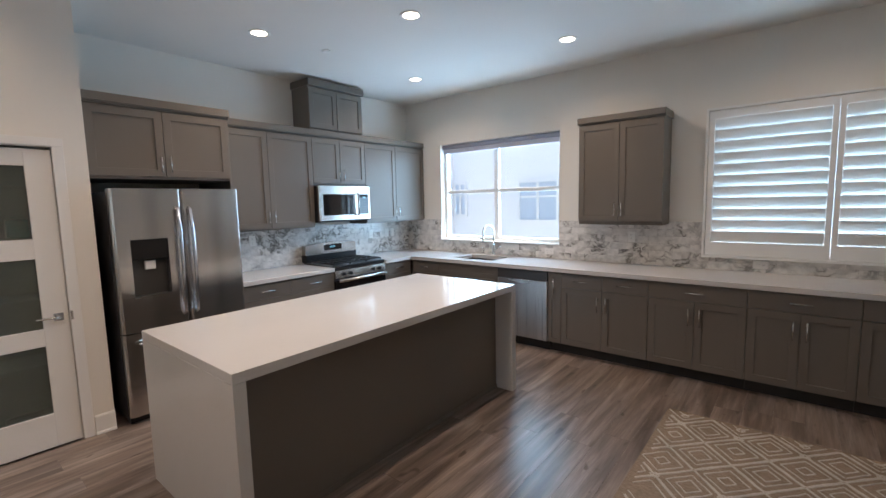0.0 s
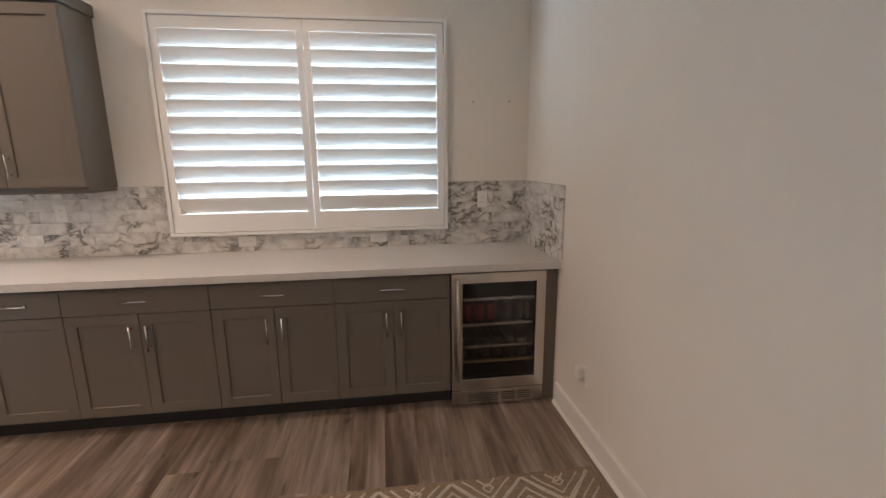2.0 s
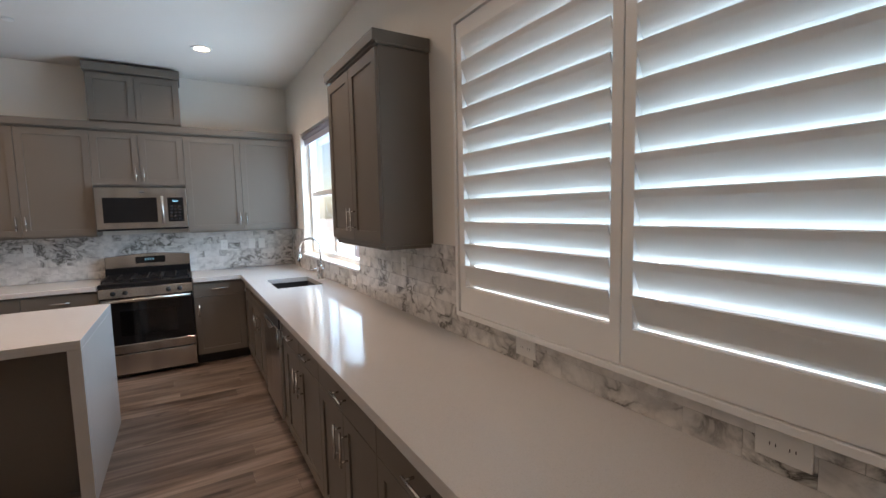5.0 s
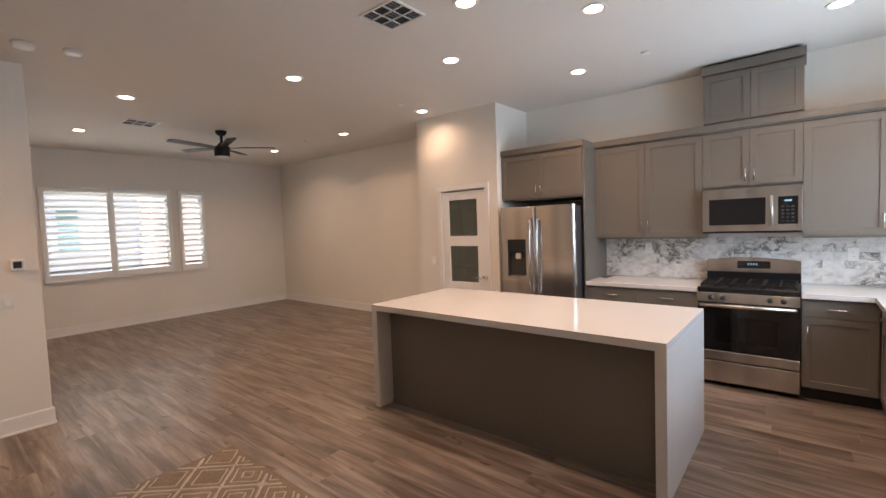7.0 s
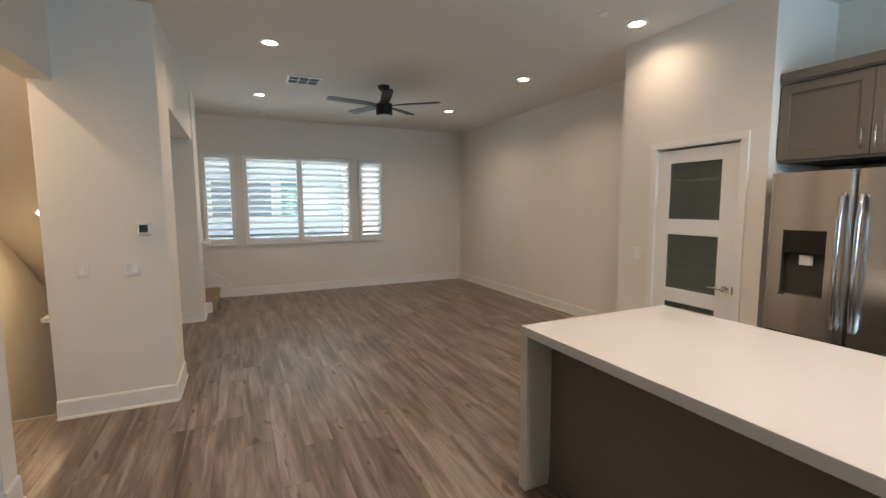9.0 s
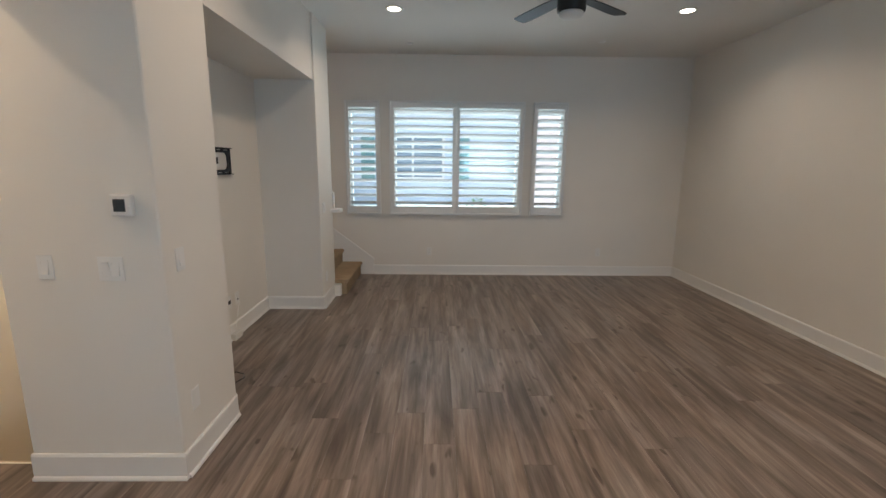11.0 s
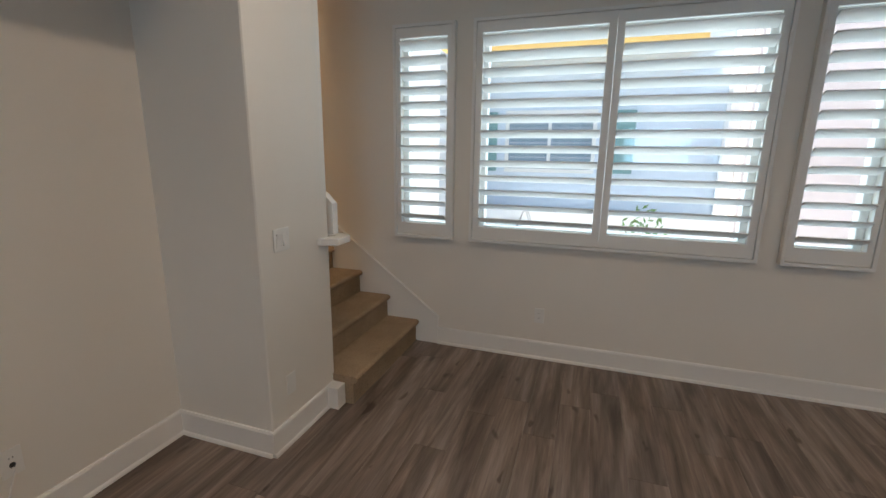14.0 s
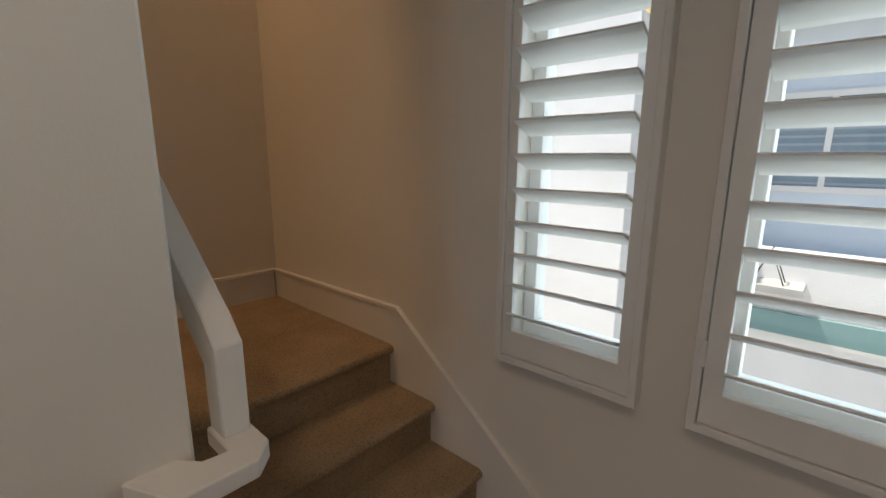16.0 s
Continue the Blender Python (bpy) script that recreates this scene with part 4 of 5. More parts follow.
for _y, _p in ((FM - 0.045, _ld), (FM + 0.045, _rd)):
    _b = bmesh.new()
    tube(_b, [(FX + 0.01, _y, 1.62), (FX + 0.045, _y, 1.60), (FX + 0.062, _y, 1.45), (FX + 0.068, _y, 1.2), (FX + 0.062, _y, 0.95), (FX + 0.045, _y, 0.80), (FX + 0.01, _y, 0.78)], 0.013, 10)
    part("handle", _b, steel("handle_steel", (0.62, 0.63, 0.66), 0.18), _p, "curved stainless handle", 0, True)
_b = bmesh.new()
tube(_b, [(FX + 0.01, FY0 + 0.08, 0.62), (FX + 0.055, FY0 + 0.10, 0.62), (FX + 0.06, FY1 - 0.10, 0.62), (FX + 0.01, FY1 - 0.08, 0.62)], 0.012, 10)
part("handle", _b, NICKEL, _fd, "stainless handle", 0, True)

# dishwasher
_d = thing("dishwasher", (-2.145, 4.1, 0), "stainless steel dishwasher with a scooped handle under the worktop", "dishwasher")
one("body", BLACKM, (-2.448, -1.841, 0.03, 0.60, 0.10, 0.87), _d, "black tub", 0.002, NORTH)
one("toe_kick", BLACK, (-2.448, -1.841, 0.05, 0.585, 0.0, 0.0995), _d, "black toe kick", 0, NORTH)
_dd = one("door", STEELV, (-2.448, -1.841, 0.601, 0.668, 0.115, 0.755), _d, "stainless door", 0.004, NORTH)
one("control_strip", painted("dishwasher_strip", (0.05, 0.05, 0.052), 0.3), (-2.448, -1.841, 0.601, 0.664, 0.757, 0.862), _d, "dark control strip", 0.003, NORTH)
_b = bmesh.new()
_pts = [(-2.32 + 0.35 * k / 10, 0.755 - 0.045 * math.sin(math.pi * k / 10)) for k in range(11)]
lo = [_b.verts.new(NORTH(u, 0.669, z)) for u, z in _pts]
hi = [_b.verts.new(NORTH(u, 0.682, z)) for u, z in _pts]
_b.faces.new(lo)
_b.faces.new(hi)
for _i in range(11):
    _b.faces.new((lo[_i], lo[(_i + 1) % 11], hi[(_i + 1) % 11], hi[_i]))
part("handle_scoop", _b, NICKEL, _dd, "bright scoop handle", 0.002)

# beverage fridge
WY = YN - 3.82
_w = thing("beverage_fridge", (1.53, 4.15, 0), "stainless framed glass door beverage fridge with shelves of cans", "beverage fridge")
_b = bmesh.new()
for _q in ((1.240, 1.258, 0.03, 0.62, 0.09, 0.865), (1.806, 1.824, 0.03, 0.62, 0.09, 0.865), (1.258, 1.806, 0.03, 0.62, 0.09, 0.11), (1.258, 1.806, 0.03, 0.62, 0.845, 0.865), (1.258, 1.806, 0.03, 0.05, 0.11, 0.845)):
    box(_b, *_q, m=NORTH)
part("cabinet", _b, painted("liner_grey", (0.10, 0.10, 0.105), 0.5), _w, "dark grey interior")
_b = bmesh.new()
ring(_b, (1.242, 1.822, 0.115, 0.862), (1.308, 1.762, 0.186, 0.80), 0.622, WY, NORTH)
_dr = part("door", _b, STEEL, _w, "stainless door frame", 0.002)
_p = one("glass", DARKGLASS, (1.309, 1.761, 0.64, 0.65, 0.187, 0.799), _dr, "dark tinted glass", 0, NORTH)
_p.visible_shadow = False
_b = bmesh.new()
tube(_b, [NORTH(1.275, WY + 0.035, 0.20), NORTH(1.275, WY + 0.035, 0.83)], 0.009, 10)
for _z in (0.24, 0.79):
    tube(_b, [NORTH(1.275, WY, _z), NORTH(1.275, WY + 0.035, _z)], 0.007, 8)
part("handle", _b, STEELV, _dr, "stainless bar handle", 0, True)
_g = one("foot_grille", STEEL, (1.242, 1.822, 0.58, WY - 0.004, 0.012, 0.108), _w, "stainless foot grille", 0.002, NORTH)
for _i in range(4):
    for _z in (0.036, 0.051, 0.066, 0.081):
        one("louvre_slot", SLOT, (1.345 + _i * 0.105, 1.43 + _i * 0.105, WY - 0.0035, WY - 0.002, _z, _z + 0.005), _g, "", 0, NORTH)
for _z in (0.272, 0.372, 0.516, 0.680):
    _b = bmesh.new()
    for _i in range(12):
        u = 1.27 + _i * 0.0475
        box(_b, u, u + 0.0022, 0.07, 0.595, _z, _z + 0.004, NORTH)
    box(_b, 1.262, 1.802, 0.596, 0.612, _z - 0.006, _z + 0.010, NORTH)
    part("shelf", _b, NICKEL if _z > 0.31 else WOODSH, _w, "wire shelf with bright front")
_can = None
for _z, _row in ((0.522, (1.30, 1.37, 1.44, 1.51)), (0.522, (1.62, 1.69, 1.75)), (0.278, (1.32, 1.40, 1.48, 1.56, 1.64, 1.72))):
    for _u in _row:
        _b = bmesh.new()
        _x, _y, _ = NORTH(_u, 0.53, 0)
        lathe(_b, _x, _y, [(0.024, _z), (0.032, _z + 0.010), (0.032, _z + 0.105), (0.025, _z + 0.115), (0.024, _z + 0.113)], 14)
        solid("drink_can", _b, RED if (_z > 0.5 and _u < 1.6) else CANG, "dark red drink can on the wire shelf" if (_z > 0.5 and _u < 1.6) else "grey drink can on the wire shelf", "drink can", 0, True, "cans in the beverage fridge")

# pantry door
_pd = tagged(thing("door_pantry", (-3.70, -0.065, 0), "white pantry door with four frosted glass lites, closed", "door"), kind="structure")
PM = lambda u, d, z: (-3.69 + d, u, z)
_b = bmesh.new()
y0, y1, g0, g1 = -0.417, 0.287, -0.305, 0.150
lites = [(0.24, 0.712), (0.83, 1.302), (1.434, 1.909)]
box(_b, y0, g0, -0.045, -0.008, 0.008, 2.018, PM)
box(_b, g1, y1, -0.045, -0.008, 0.008, 2.018, PM)
_zs = [0.008] + [v for l in lites for v in l] + [2.018]
for _i in range(0, len(_zs), 2):
    box(_b, g0, g1, -0.045, -0.008, _zs[_i], _zs[_i + 1], PM)
part("slab", _b, TRIM, _pd, "white door slab", 0.0015)
for lo_, hi_ in lites:
    one("glass", FROST, (g0 + 0.0005, g1 - 0.0005, -0.030, -0.024, lo_ + 0.0005, hi_ - 0.0005), _pd, "frosted glass", 0, PM)
_dh = one("handle_plate", CHROME, (0.205, 0.258, -0.008, 0.0, 0.872, 0.925), _pd, "square chrome rose", 0.001, PM)
_b = bmesh.new()
tube(_b, [PM(0.23, 0.0, 0.90), PM(0.23, 0.04, 0.90)], 0.009, 8)
tube(_b, [PM(0.235, 0.042, 0.90), PM(0.17, 0.045, 0.905), PM(0.11, 0.042, 0.905)], [0.010, 0.008, 0.006], 8)
part("lever", _b, CHROME, _pd, "chrome lever", 0, True)
one("strike_plate", NICKEL, (0.291, 0.305, 0.017, 0.0185, 0.87, 0.93), _pd, "", 0, PM)
_b = bmesh.new()
box(_b, -0.482, -0.421, 0, 0.016, 0, 2.04, PM)
box(_b, 0.291, 0.352, 0, 0.016, 0, 2.04, PM)
box(_b, -0.482, 0.352, 0, 0.018, 2.04, 2.095, PM)
structure("door_casing", _b, TRIM, "white square-edged door casing", 0.002)
_b = bmesh.new()
for _z in (0.45, 0.95, 1.40, 1.80):
    box(_b, XWL + 0.001, -4.18, -0.715, 0.365, _z, _z + 0.018)
_ps = solid("pantry_shelves", _b, TRIM, "white pantry shelves dimly seen through frosted glass", "shelves", 0.001)
one("shelf_post", TRIM, (-4.20, -4.18, -0.09, -0.05, 0.0, 2.2), _ps, "white upright")
one("storage_jar", flat("green_plastic", (0.05, 0.35, 0.22), 0.4), (-4.45, -4.33, 0.10, 0.22, 1.4185, 1.56), None, "green plastic jar on a pantry shelf", 0.01)["category"] = "jar"

# television niche
_t = thing("tv_wall_mount", (0.80, -3.28, 1.48), "empty black slotted television bracket on the niche wall", "tv mount")
NM = lambda u, d, z: (0.82 - d, u, z)
_b = bmesh.new()
for z0, z1 in ((1.482, 1.497), (1.504, 1.524), (1.670, 1.690), (1.697, 1.712)):
    box(_b, -3.666, -2.90, 0.004, 0.014, z0, z1, NM)
for z0 in (1.492, 1.684):
    for u in (-3.666, -3.54, -3.42, -3.29, -3.16, -3.04, -2.93):
        box(_b, u, u + 0.030, 0.004, 0.014, z0, z0 + 0.016, NM)
for a_, b_ in ((-3.666, -3.650), (-3.636, -3.606), (-2.960, -2.930), (-2.916, -2.900)):
    box(_b, a_, b_, 0.004, 0.014, 1.524, 1.670, NM)
for u_ in (-3.650, -2.930):
    for z0, z1 in ((1.524, 1.545), (1.649, 1.670), (1.590, 1.604)):
        box(_b, u_, u_ + 0.014, 0.004, 0.014, z0, z1, NM)
for u_, q in ((-3.606, 1), (-2.960, -1)):
    for z_, p in ((1.524, 1), (1.670, -1)):
        prism(_b, [(u_, z_), (u_ + q * 0.04, z_), (u_ + q * 0.02, z_ + p * 0.010), (u_ + q * 0.008, z_ + p * 0.022), (u_, z_ + p * 0.04)], 0.806, 0.816, "x")
part("plate", _b, BLACKM, _t, "black slotted plate")
_b = bmesh.new()
box(_b, -3.666, -2.90, 0.014, 0.034, 1.706, 1.712, NM)
box(_b, -3.666, -2.90, 0.014, 0.034, 1.482, 1.488, NM)
part("lip", _b, BLACKM, _t, "")


def plate(label, u, z, m, kind="switch", w=0.072, h=0.115, gangs=1, sideways=False):
    if sideways:
        w, h = h, w
    names = {"switch": "light_switch", "outlet": "wall_outlet", "blank": "cover_plate"}
    p = thing(names[kind], m(u, 0, z - h / 2), label, "light switch" if kind == "switch" else "electrical outlet")
    one("cover", PLASTIC, (u - w / 2, u + w / 2, 0.0005, 0.006, z - h / 2, z + h / 2), p, "", 0.002, m)
    if kind == "switch":
        for g in range(gangs):
            uu = u + (g - (gangs - 1) / 2) * 0.046
            on = 0.005 if g % 2 else -0.005
            bm = bmesh.new()
            ring(bm, (uu - 0.018, uu + 0.018, z - 0.035, z + 0.035), (uu - 0.0165, uu + 0.0165, z - 0.0335, z + 0.0335), 0.006, 0.0075, m)
            part("rocker_frame", bm, PLASTIC, p)
            bm = bmesh.new()
            lo = [bm.verts.new(m(uu + a, d, z + b)) for a in (-0.016, 0.016) for d, b in ((0.0062, -0.033), (0.0085 - on * 0.9 + 0.002, -0.033), (0.0085, 0.0), (0.0085 + on * 0.9 + 0.002, 0.033), (0.0062, 0.033))]
            bm.faces.new(lo[:5])
            bm.faces.new(lo[5:])
            for i in range(5):
                bm.faces.new((lo[i], lo[(i + 1) % 5], lo[5 + (i + 1) % 5], lo[5 + i]))
            part("rocker", bm, TRIM, p)
    if kind == "outlet":
        for q in (-0.02, 0.02):
            a, b = (u + q, z) if sideways else (u, z + q)
            bm = bmesh.new()
            for s in (-0.006, 0.006):
                box(bm, a + s - 0.001, a + s + 0.001, 0.006, 0.0066, b - 0.004, b + 0.004, m)
            part("slots", bm, SLOT, p)
    return p


BSN = lambda u, d, z: (u, YN - 0.012 - d, z)
BSW = lambda u, d, z: (XW + 0.012 + d, u, z)
PN = lambda u, d, z: (u, YP + d, z)
PWm = lambda u, d, z: (XP - d, u, z)
PWe = lambda u, d, z: (XEND - d, u, z)
plate("white outlet on the marble backsplash under the wall cabinet", -1.187, 1.205, BSN, "outlet")
plate("white sideways outlet on the marble backsplash under the shutters", -0.069, 0.985, BSN, "outlet", sideways=True)
plate("white sideways outlet on the marble backsplash under the shutters", 0.818, 0.985, BSN, "outlet", sideways=True)
plate("white sideways outlet on the marble backsplash beside the sink window", -2.13, 1.0, BSN, "outlet", sideways=True)
plate("white outlet on the marble backsplash in the corner", 1.57, 1.237, BSN, "outlet")
plate("white outlet on the marble backsplash beside the fridge", 2.005, 1.24, BSW, "outlet")
plate("white outlet on the marble backsplash beside the range", 3.71, 1.195, BSW, "outlet")
plate("white double switch on the marble backsplash near the corner", 4.01, 1.195, BSW, "switch")
plate("white double switch on the marble backsplash near the corner", 4.12, 1.195, BSW, "switch")
plate("white low outlet with a plug-in adapter on the bare wall", 3.443, 0.37, EAST, "outlet")
one("plug_adapter", PLASTIC, (3.42, 3.47, 0.007, 0.045, 0.355, 0.42), None, "small white plug-in adapter on the outlet", 0.006, EAST)["category"] = "plug"
plate("white single switch on the pier", 0.762, 1.10, PN, "switch")
plate("white two-gang switch on the pier under the thermostat", 0.463, 1.095, PN, "switch", 0.118, 0.115, 2)
plate("white switch on the side of the pier", -1.766, 1.115, PWm, "switch")
plate("white blank plate low on the pier", -1.776, 0.366, PWm, "blank")
plate("white two-gang switch beside the stairs", -4.488, 1.11, PWe, "switch", 0.118, 0.115, 2)
plate("white blank plate low beside the stairs", -4.49, 0.33, PWe, "blank")
plate("white outlet in the television niche behind the bracket", -3.128, 1.60, NM, "outlet")
plate("white cable plate in the television niche behind the bracket", -3.411, 1.60, NM, "blank", 0.115)
one("cable_port", SLOT, (-3.445, -3.38, 0.0062, 0.010, 1.575, 1.63), None, "dark cable port in its wall plate", 0.012, NM)["category"] = "cable port"
plate("white blank plate low in the niche", -3.159, 0.35, NM, "blank", 0.115)
plate("white outlet low in the niche", -3.44, 0.35, NM, "outlet", 0.08)
plate("white data plate low in the niche", -3.60, 0.345, NM, "outlet")
plate("white outlet low under the living room windows", -0.936, 0.345, SOUTH, "outlet")
plate("white outlet low near the corner of the living room", -3.42, 0.345, SOUTH, "outlet")
plate("white outlet low on the bare living room wall", -2.6, 0.345, lambda u, d, z: (XWL + d, u, z), "outlet")
plate("white switch beside the pantry door", -0.60, 1.10, lambda u, d, z: (-3.69 + d, u, z), "switch")
one("socket_hole", SLOT, (-3.465, -3.415, 0.006, 0.008, 0.335, 0.365), None, "dark opening of the low wall plate in the niche", 0.001, NM)["category"] = "cable port"
for _u in (-3.60,):
    _b = bmesh.new()
    tube(_b, [NM(_u, 0.0062, 0.335), NM(_u, 0.0085, 0.335)], 0.0105, 14)
    solid("socket_hole", _b, SLOT, "dark round jack of the low data plate in the niche", "cable port", 0, True)
for _u, _z in ((1.503, 1.907), (1.759, 1.911)):
    _b = bmesh.new()
    tube(_b, [NORTH(_u, 0.0005, _z), NORTH(_u, 0.012, _z + 0.002)], [0.003, 0.005], 8)
    solid("nail", _b, BLACKM, "small dark nail in the wall above the worktop", "nail", 0, True, "nails in the wall")
_t = thing("thermostat", (0.372, YP, 1.344), "white square thermostat with a dark screen on the pier", "thermostat")
one("body", PLASTIC, (0.318, 0.411, 0.0005, 0.036, 1.343, 1.440), _t, "", 0.006, PN)
one("screen", SCREEN, (0.340, 0.393, 0.0365, 0.038, 1.364, 1.420), _t, "dark screen", 0.001, PN)
_b = bmesh.new()
tube(_b, [(0.80, -3.60, 0.32), (0.803, -3.56, 0.2), (0.80, -3.51, 0.12), (0.795, -3.49, 0.075)], 0.003, 6)
solid("white_cable", _b, PLASTIC, "thin white cable hanging from the wall plate", "cable", 0, True)
one("cable_box", PLASTIC, (0.76, 0.806, -3.54, -3.40, 0.0, 0.062), None, "small white cable box standing on the floor by the baseboard", 0.004)["category"] = "cable box"
_s = thing("subwoofer", (0.55, -2.36, 0), "black upright subwoofer standing in the niche", "speaker")
one("cabinet", BLACK, (0.388, 0.74, -2.458, -2.277, 0.012, 0.39), _s, "", 0.006)
for _x in (0.41, 0.70):
    for _y in (-2.44, -2.31):
        one("foot", BLACKM, (_x, _x + 0.02, _y, _y + 0.02, 0.0, 0.0118), _s)
_b = bmesh.new()
tube(_b, [(0.60, -2.46, 0.03), (0.62, -2.53, 0.006), (0.63, -2.63, 0.005), (0.57, -2.75, 0.005), (0.49, -2.79, 0.005), (0.42, -2.76, 0.005), (0.39, -2.70, 0.005), (0.42, -2.63, 0.005), (0.47, -2.58, 0.005), (0.56, -2.56, 0.005), (0.66, -2.60, 0.005), (0.76, -2.9, 0.005), (0.79, -3.2, 0.005)], 0.004, 6)
solid("black_cable", _b, BLACK, "loop of thin black cable on the plank floor", "cable", 0, True)

# ceiling fittings
for _x, _y in DOWNLIGHTS:
    _l = thing("recessed_downlight", (_x, _y, CEIL - 0.006), "white round recessed ceiling downlight, lit", "ceiling light", "recessed downlights")
    _b = bmesh.new()
    for r0, r1, z0, z1 in ((0.062, 0.088, CEIL - 0.0075, CEIL - 0.0005),):
        ring = [[_b.verts.new((_x + r * math.cos(2 * math.pi * k / 28), _y + r * math.sin(2 * math.pi * k / 28), z)) for k in range(28)] for r, z in ((r0, z1), (r1, z1), (r1 - 0.004, z0), (r0, z0 + 0.002))]
        for i in range(4):
            for k in range(28):
                _b.faces.new((ring[i][k], ring[i][(k + 1) % 28], ring[(i + 1) % 4][(k + 1) % 28], ring[(i + 1) % 4][k]))
    part("trim_ring", _b, PLASTIC, _l, "white trim ring")
    _b = bmesh.new()
    lathe(_b, _x, _y, [(0.0615, CEIL - 0.0008), (0.0615, CEIL - 0.0045)], 28)
    part("lens", _b, LENS, _l, "glowing lens")


_l = thing("recessed_downlight", (1.42, -3.18, 1.47), "small warm recessed downlight in the sloping stair soffit, lit", "ceiling light", "recessed downlights")
for _n, _r0, _r1, _q, _m in (("trim_ring", 0.085, 0.080, 0.0, PLASTIC), ("lens", 0.062, 0.060, 0.006, LENS)):
    _b = bmesh.new()
    _nv = Vector((0, 0.5623, -0.8269))
    tube(_b, [Vector((1.42, -3.18, 1.499)) + _nv * (0.001 + _q), Vector((1.42, -3.18, 1.499)) + _nv * (0.006 + _q)], [_r0, _r1], 24)
    part(_n, _b, _m, _l, "")


def disc_fitting(name, x, y, r, h, label, category, material=PLASTIC):
    bm = bmesh.new()
    lathe(bm, x, y, [(r, CEIL - 0.0005), (r, CEIL - h * 0.5), (r * 0.85, CEIL - h), (r * 0.5, CEIL - h)], 24)
    return solid(name, bm, material, label, category, 0, True)


disc_fitting("smoke_detector", 0.285, -1.09, 0.07, 0.035, "white round smoke detector on the ceiling", "smoke detector")
disc_fitting("carbon_monoxide_alarm", 0.01, -1.02, 0.06, 0.03, "white round alarm on the ceiling beside the smoke detector", "smoke detector")
for _x, _y in ((-3.34, 2.28), (-2.95, -0.38), (-0.70, -5.4), (-3.0, -5.2), (-3.3, -3.0)):
    disc_fitting("sprinkler_cover", _x, _y, 0.04, 0.012, "small white flush sprinkler cover on the ceiling", "sprinkler")


# dark grey gives the vanes the shading of the vent's depth
VANE = painted("vent_shade_grey", (0.16, 0.16, 0.165), 0.6)


def ceiling_vent(name, x0, x1, y0, y1, label, nx, ny, lean=0.6):
    v = thing(name, ((x0 + x1) / 2, (y0 + y1) / 2, CEIL - 0.012), label, "air vent")
    bm = bmesh.new()
    z0, z1 = CEIL - 0.012, CEIL - 0.0005
    f = 0.016
    for a, b, c, d in ((x0, x1, y0, y0 + f), (x0, x1, y1 - f, y1), (x0, x0 + f, y0 + f, y1 - f), (x1 - f, x1, y0 + f, y1 - f)):
        box(bm, a, b, c, d, z0, z1)
    ix, iy = (x1 - x0 - 2 * f) / nx, (y1 - y0 - 2 * f) / ny
    for i in range(1, nx):
        box(bm, x0 + f + i * ix - 0.004, x0 + f + i * ix + 0.004, y0 + f, y1 - f, z0 + 0.001, z1)
    for j in range(1, ny):
        box(bm, x0 + f, x1 - f, y0 + f + j * iy - 0.004, y0 + f + j * iy + 0.004, z0 + 0.0015, z1 - 0.0005)
    part("grille_frame", bm, PLASTIC, v, "white frame")
    # flat dark sheet in place of a duct opening, its shade as colour
    one("backing", SLOT, (x0 + f, x1 - f, y0 + f, y1 - f, CEIL - 0.0024, CEIL - 0.0008), v, "dark sheet for the shade inside the duct")
    for i in range(nx):
        for j in range(ny):
            bm = bmesh.new()
            a, c = x0 + f + i * ix + 0.009, y0 + f + j * iy + 0.009
            for k in range(3):
                if (i + j) % 2:
                    u = a + (ix - 0.018) * (k + 0.2) / 3
                    bb = [(u, c), (u + 0.0022, c), (u + 0.0022, c + iy - 0.018), (u, c + iy - 0.018)]
                    sh = (0.012, 0)
                else:
                    u = c + (iy - 0.018) * (k + 0.2) / 3
                    bb = [(a, u), (a + ix - 0.018, u), (a + ix - 0.018, u + 0.0022), (a, u + 0.0022)]
                    sh = (0, 0.012)
                lo = [bm.verts.new((p, q, z0 + 0.001)) for p, q in bb]
                hi = [bm.verts.new((p + sh[0] * lean, q + sh[1] * lean, z1 - 0.003)) for p, q in bb]
                bm.faces.new(lo)
                bm.faces.new(hi)
                for n_ in range(4):
                    bm.faces.new((lo[n_], lo[(n_ + 1) % 4], hi[(n_ + 1) % 4], hi[n_]))
            part("vane_set", bm, VANE, v, "vanes with the vent's shade in their colour")
    return v


ceiling_vent("ceiling_vent", -1.46, -1.15, 1.01, 1.35, "white square ceiling air vent with angled vanes", 3, 3, 0.05)
ceiling_vent("ceiling_vent", -1.25, -0.88, -3.40, -3.08, "white rectangular ceiling air vent with angled vanes", 3, 2)

# ceiling fan
FXc, FYc = -2.015, -3.10
_f = thing("ceiling_fan", (FXc, FYc, 2.66), "black five-blade ceiling fan with a frosted lamp, at rest", "ceiling fan")
_b = bmesh.new()
lathe(_b, FXc, FYc, [(0.075, CEIL - 0.0005), (0.072, CEIL - 0.03), (0.05, CEIL - 0.06), (0.03, CEIL - 0.065)], 28)
part("canopy", _b, BLACKM, _f, "", 0, True)
_b = bmesh.new()
lathe(_b, FXc, FYc, [(0.022, CEIL - 0.066), (0.018, CEIL - 0.075), (0.018, 2.885), (0.05, 2.87), (0.066, 2.84), (0.062, 2.83)], 28)
part("neck", _b, BLACKM, _f, "", 0, True)
_b = bmesh.new()
lathe(_b, FXc, FYc, [(0.10, 2.829), (0.103, 2.82), (0.103, 2.70), (0.096, 2.69)], 32)
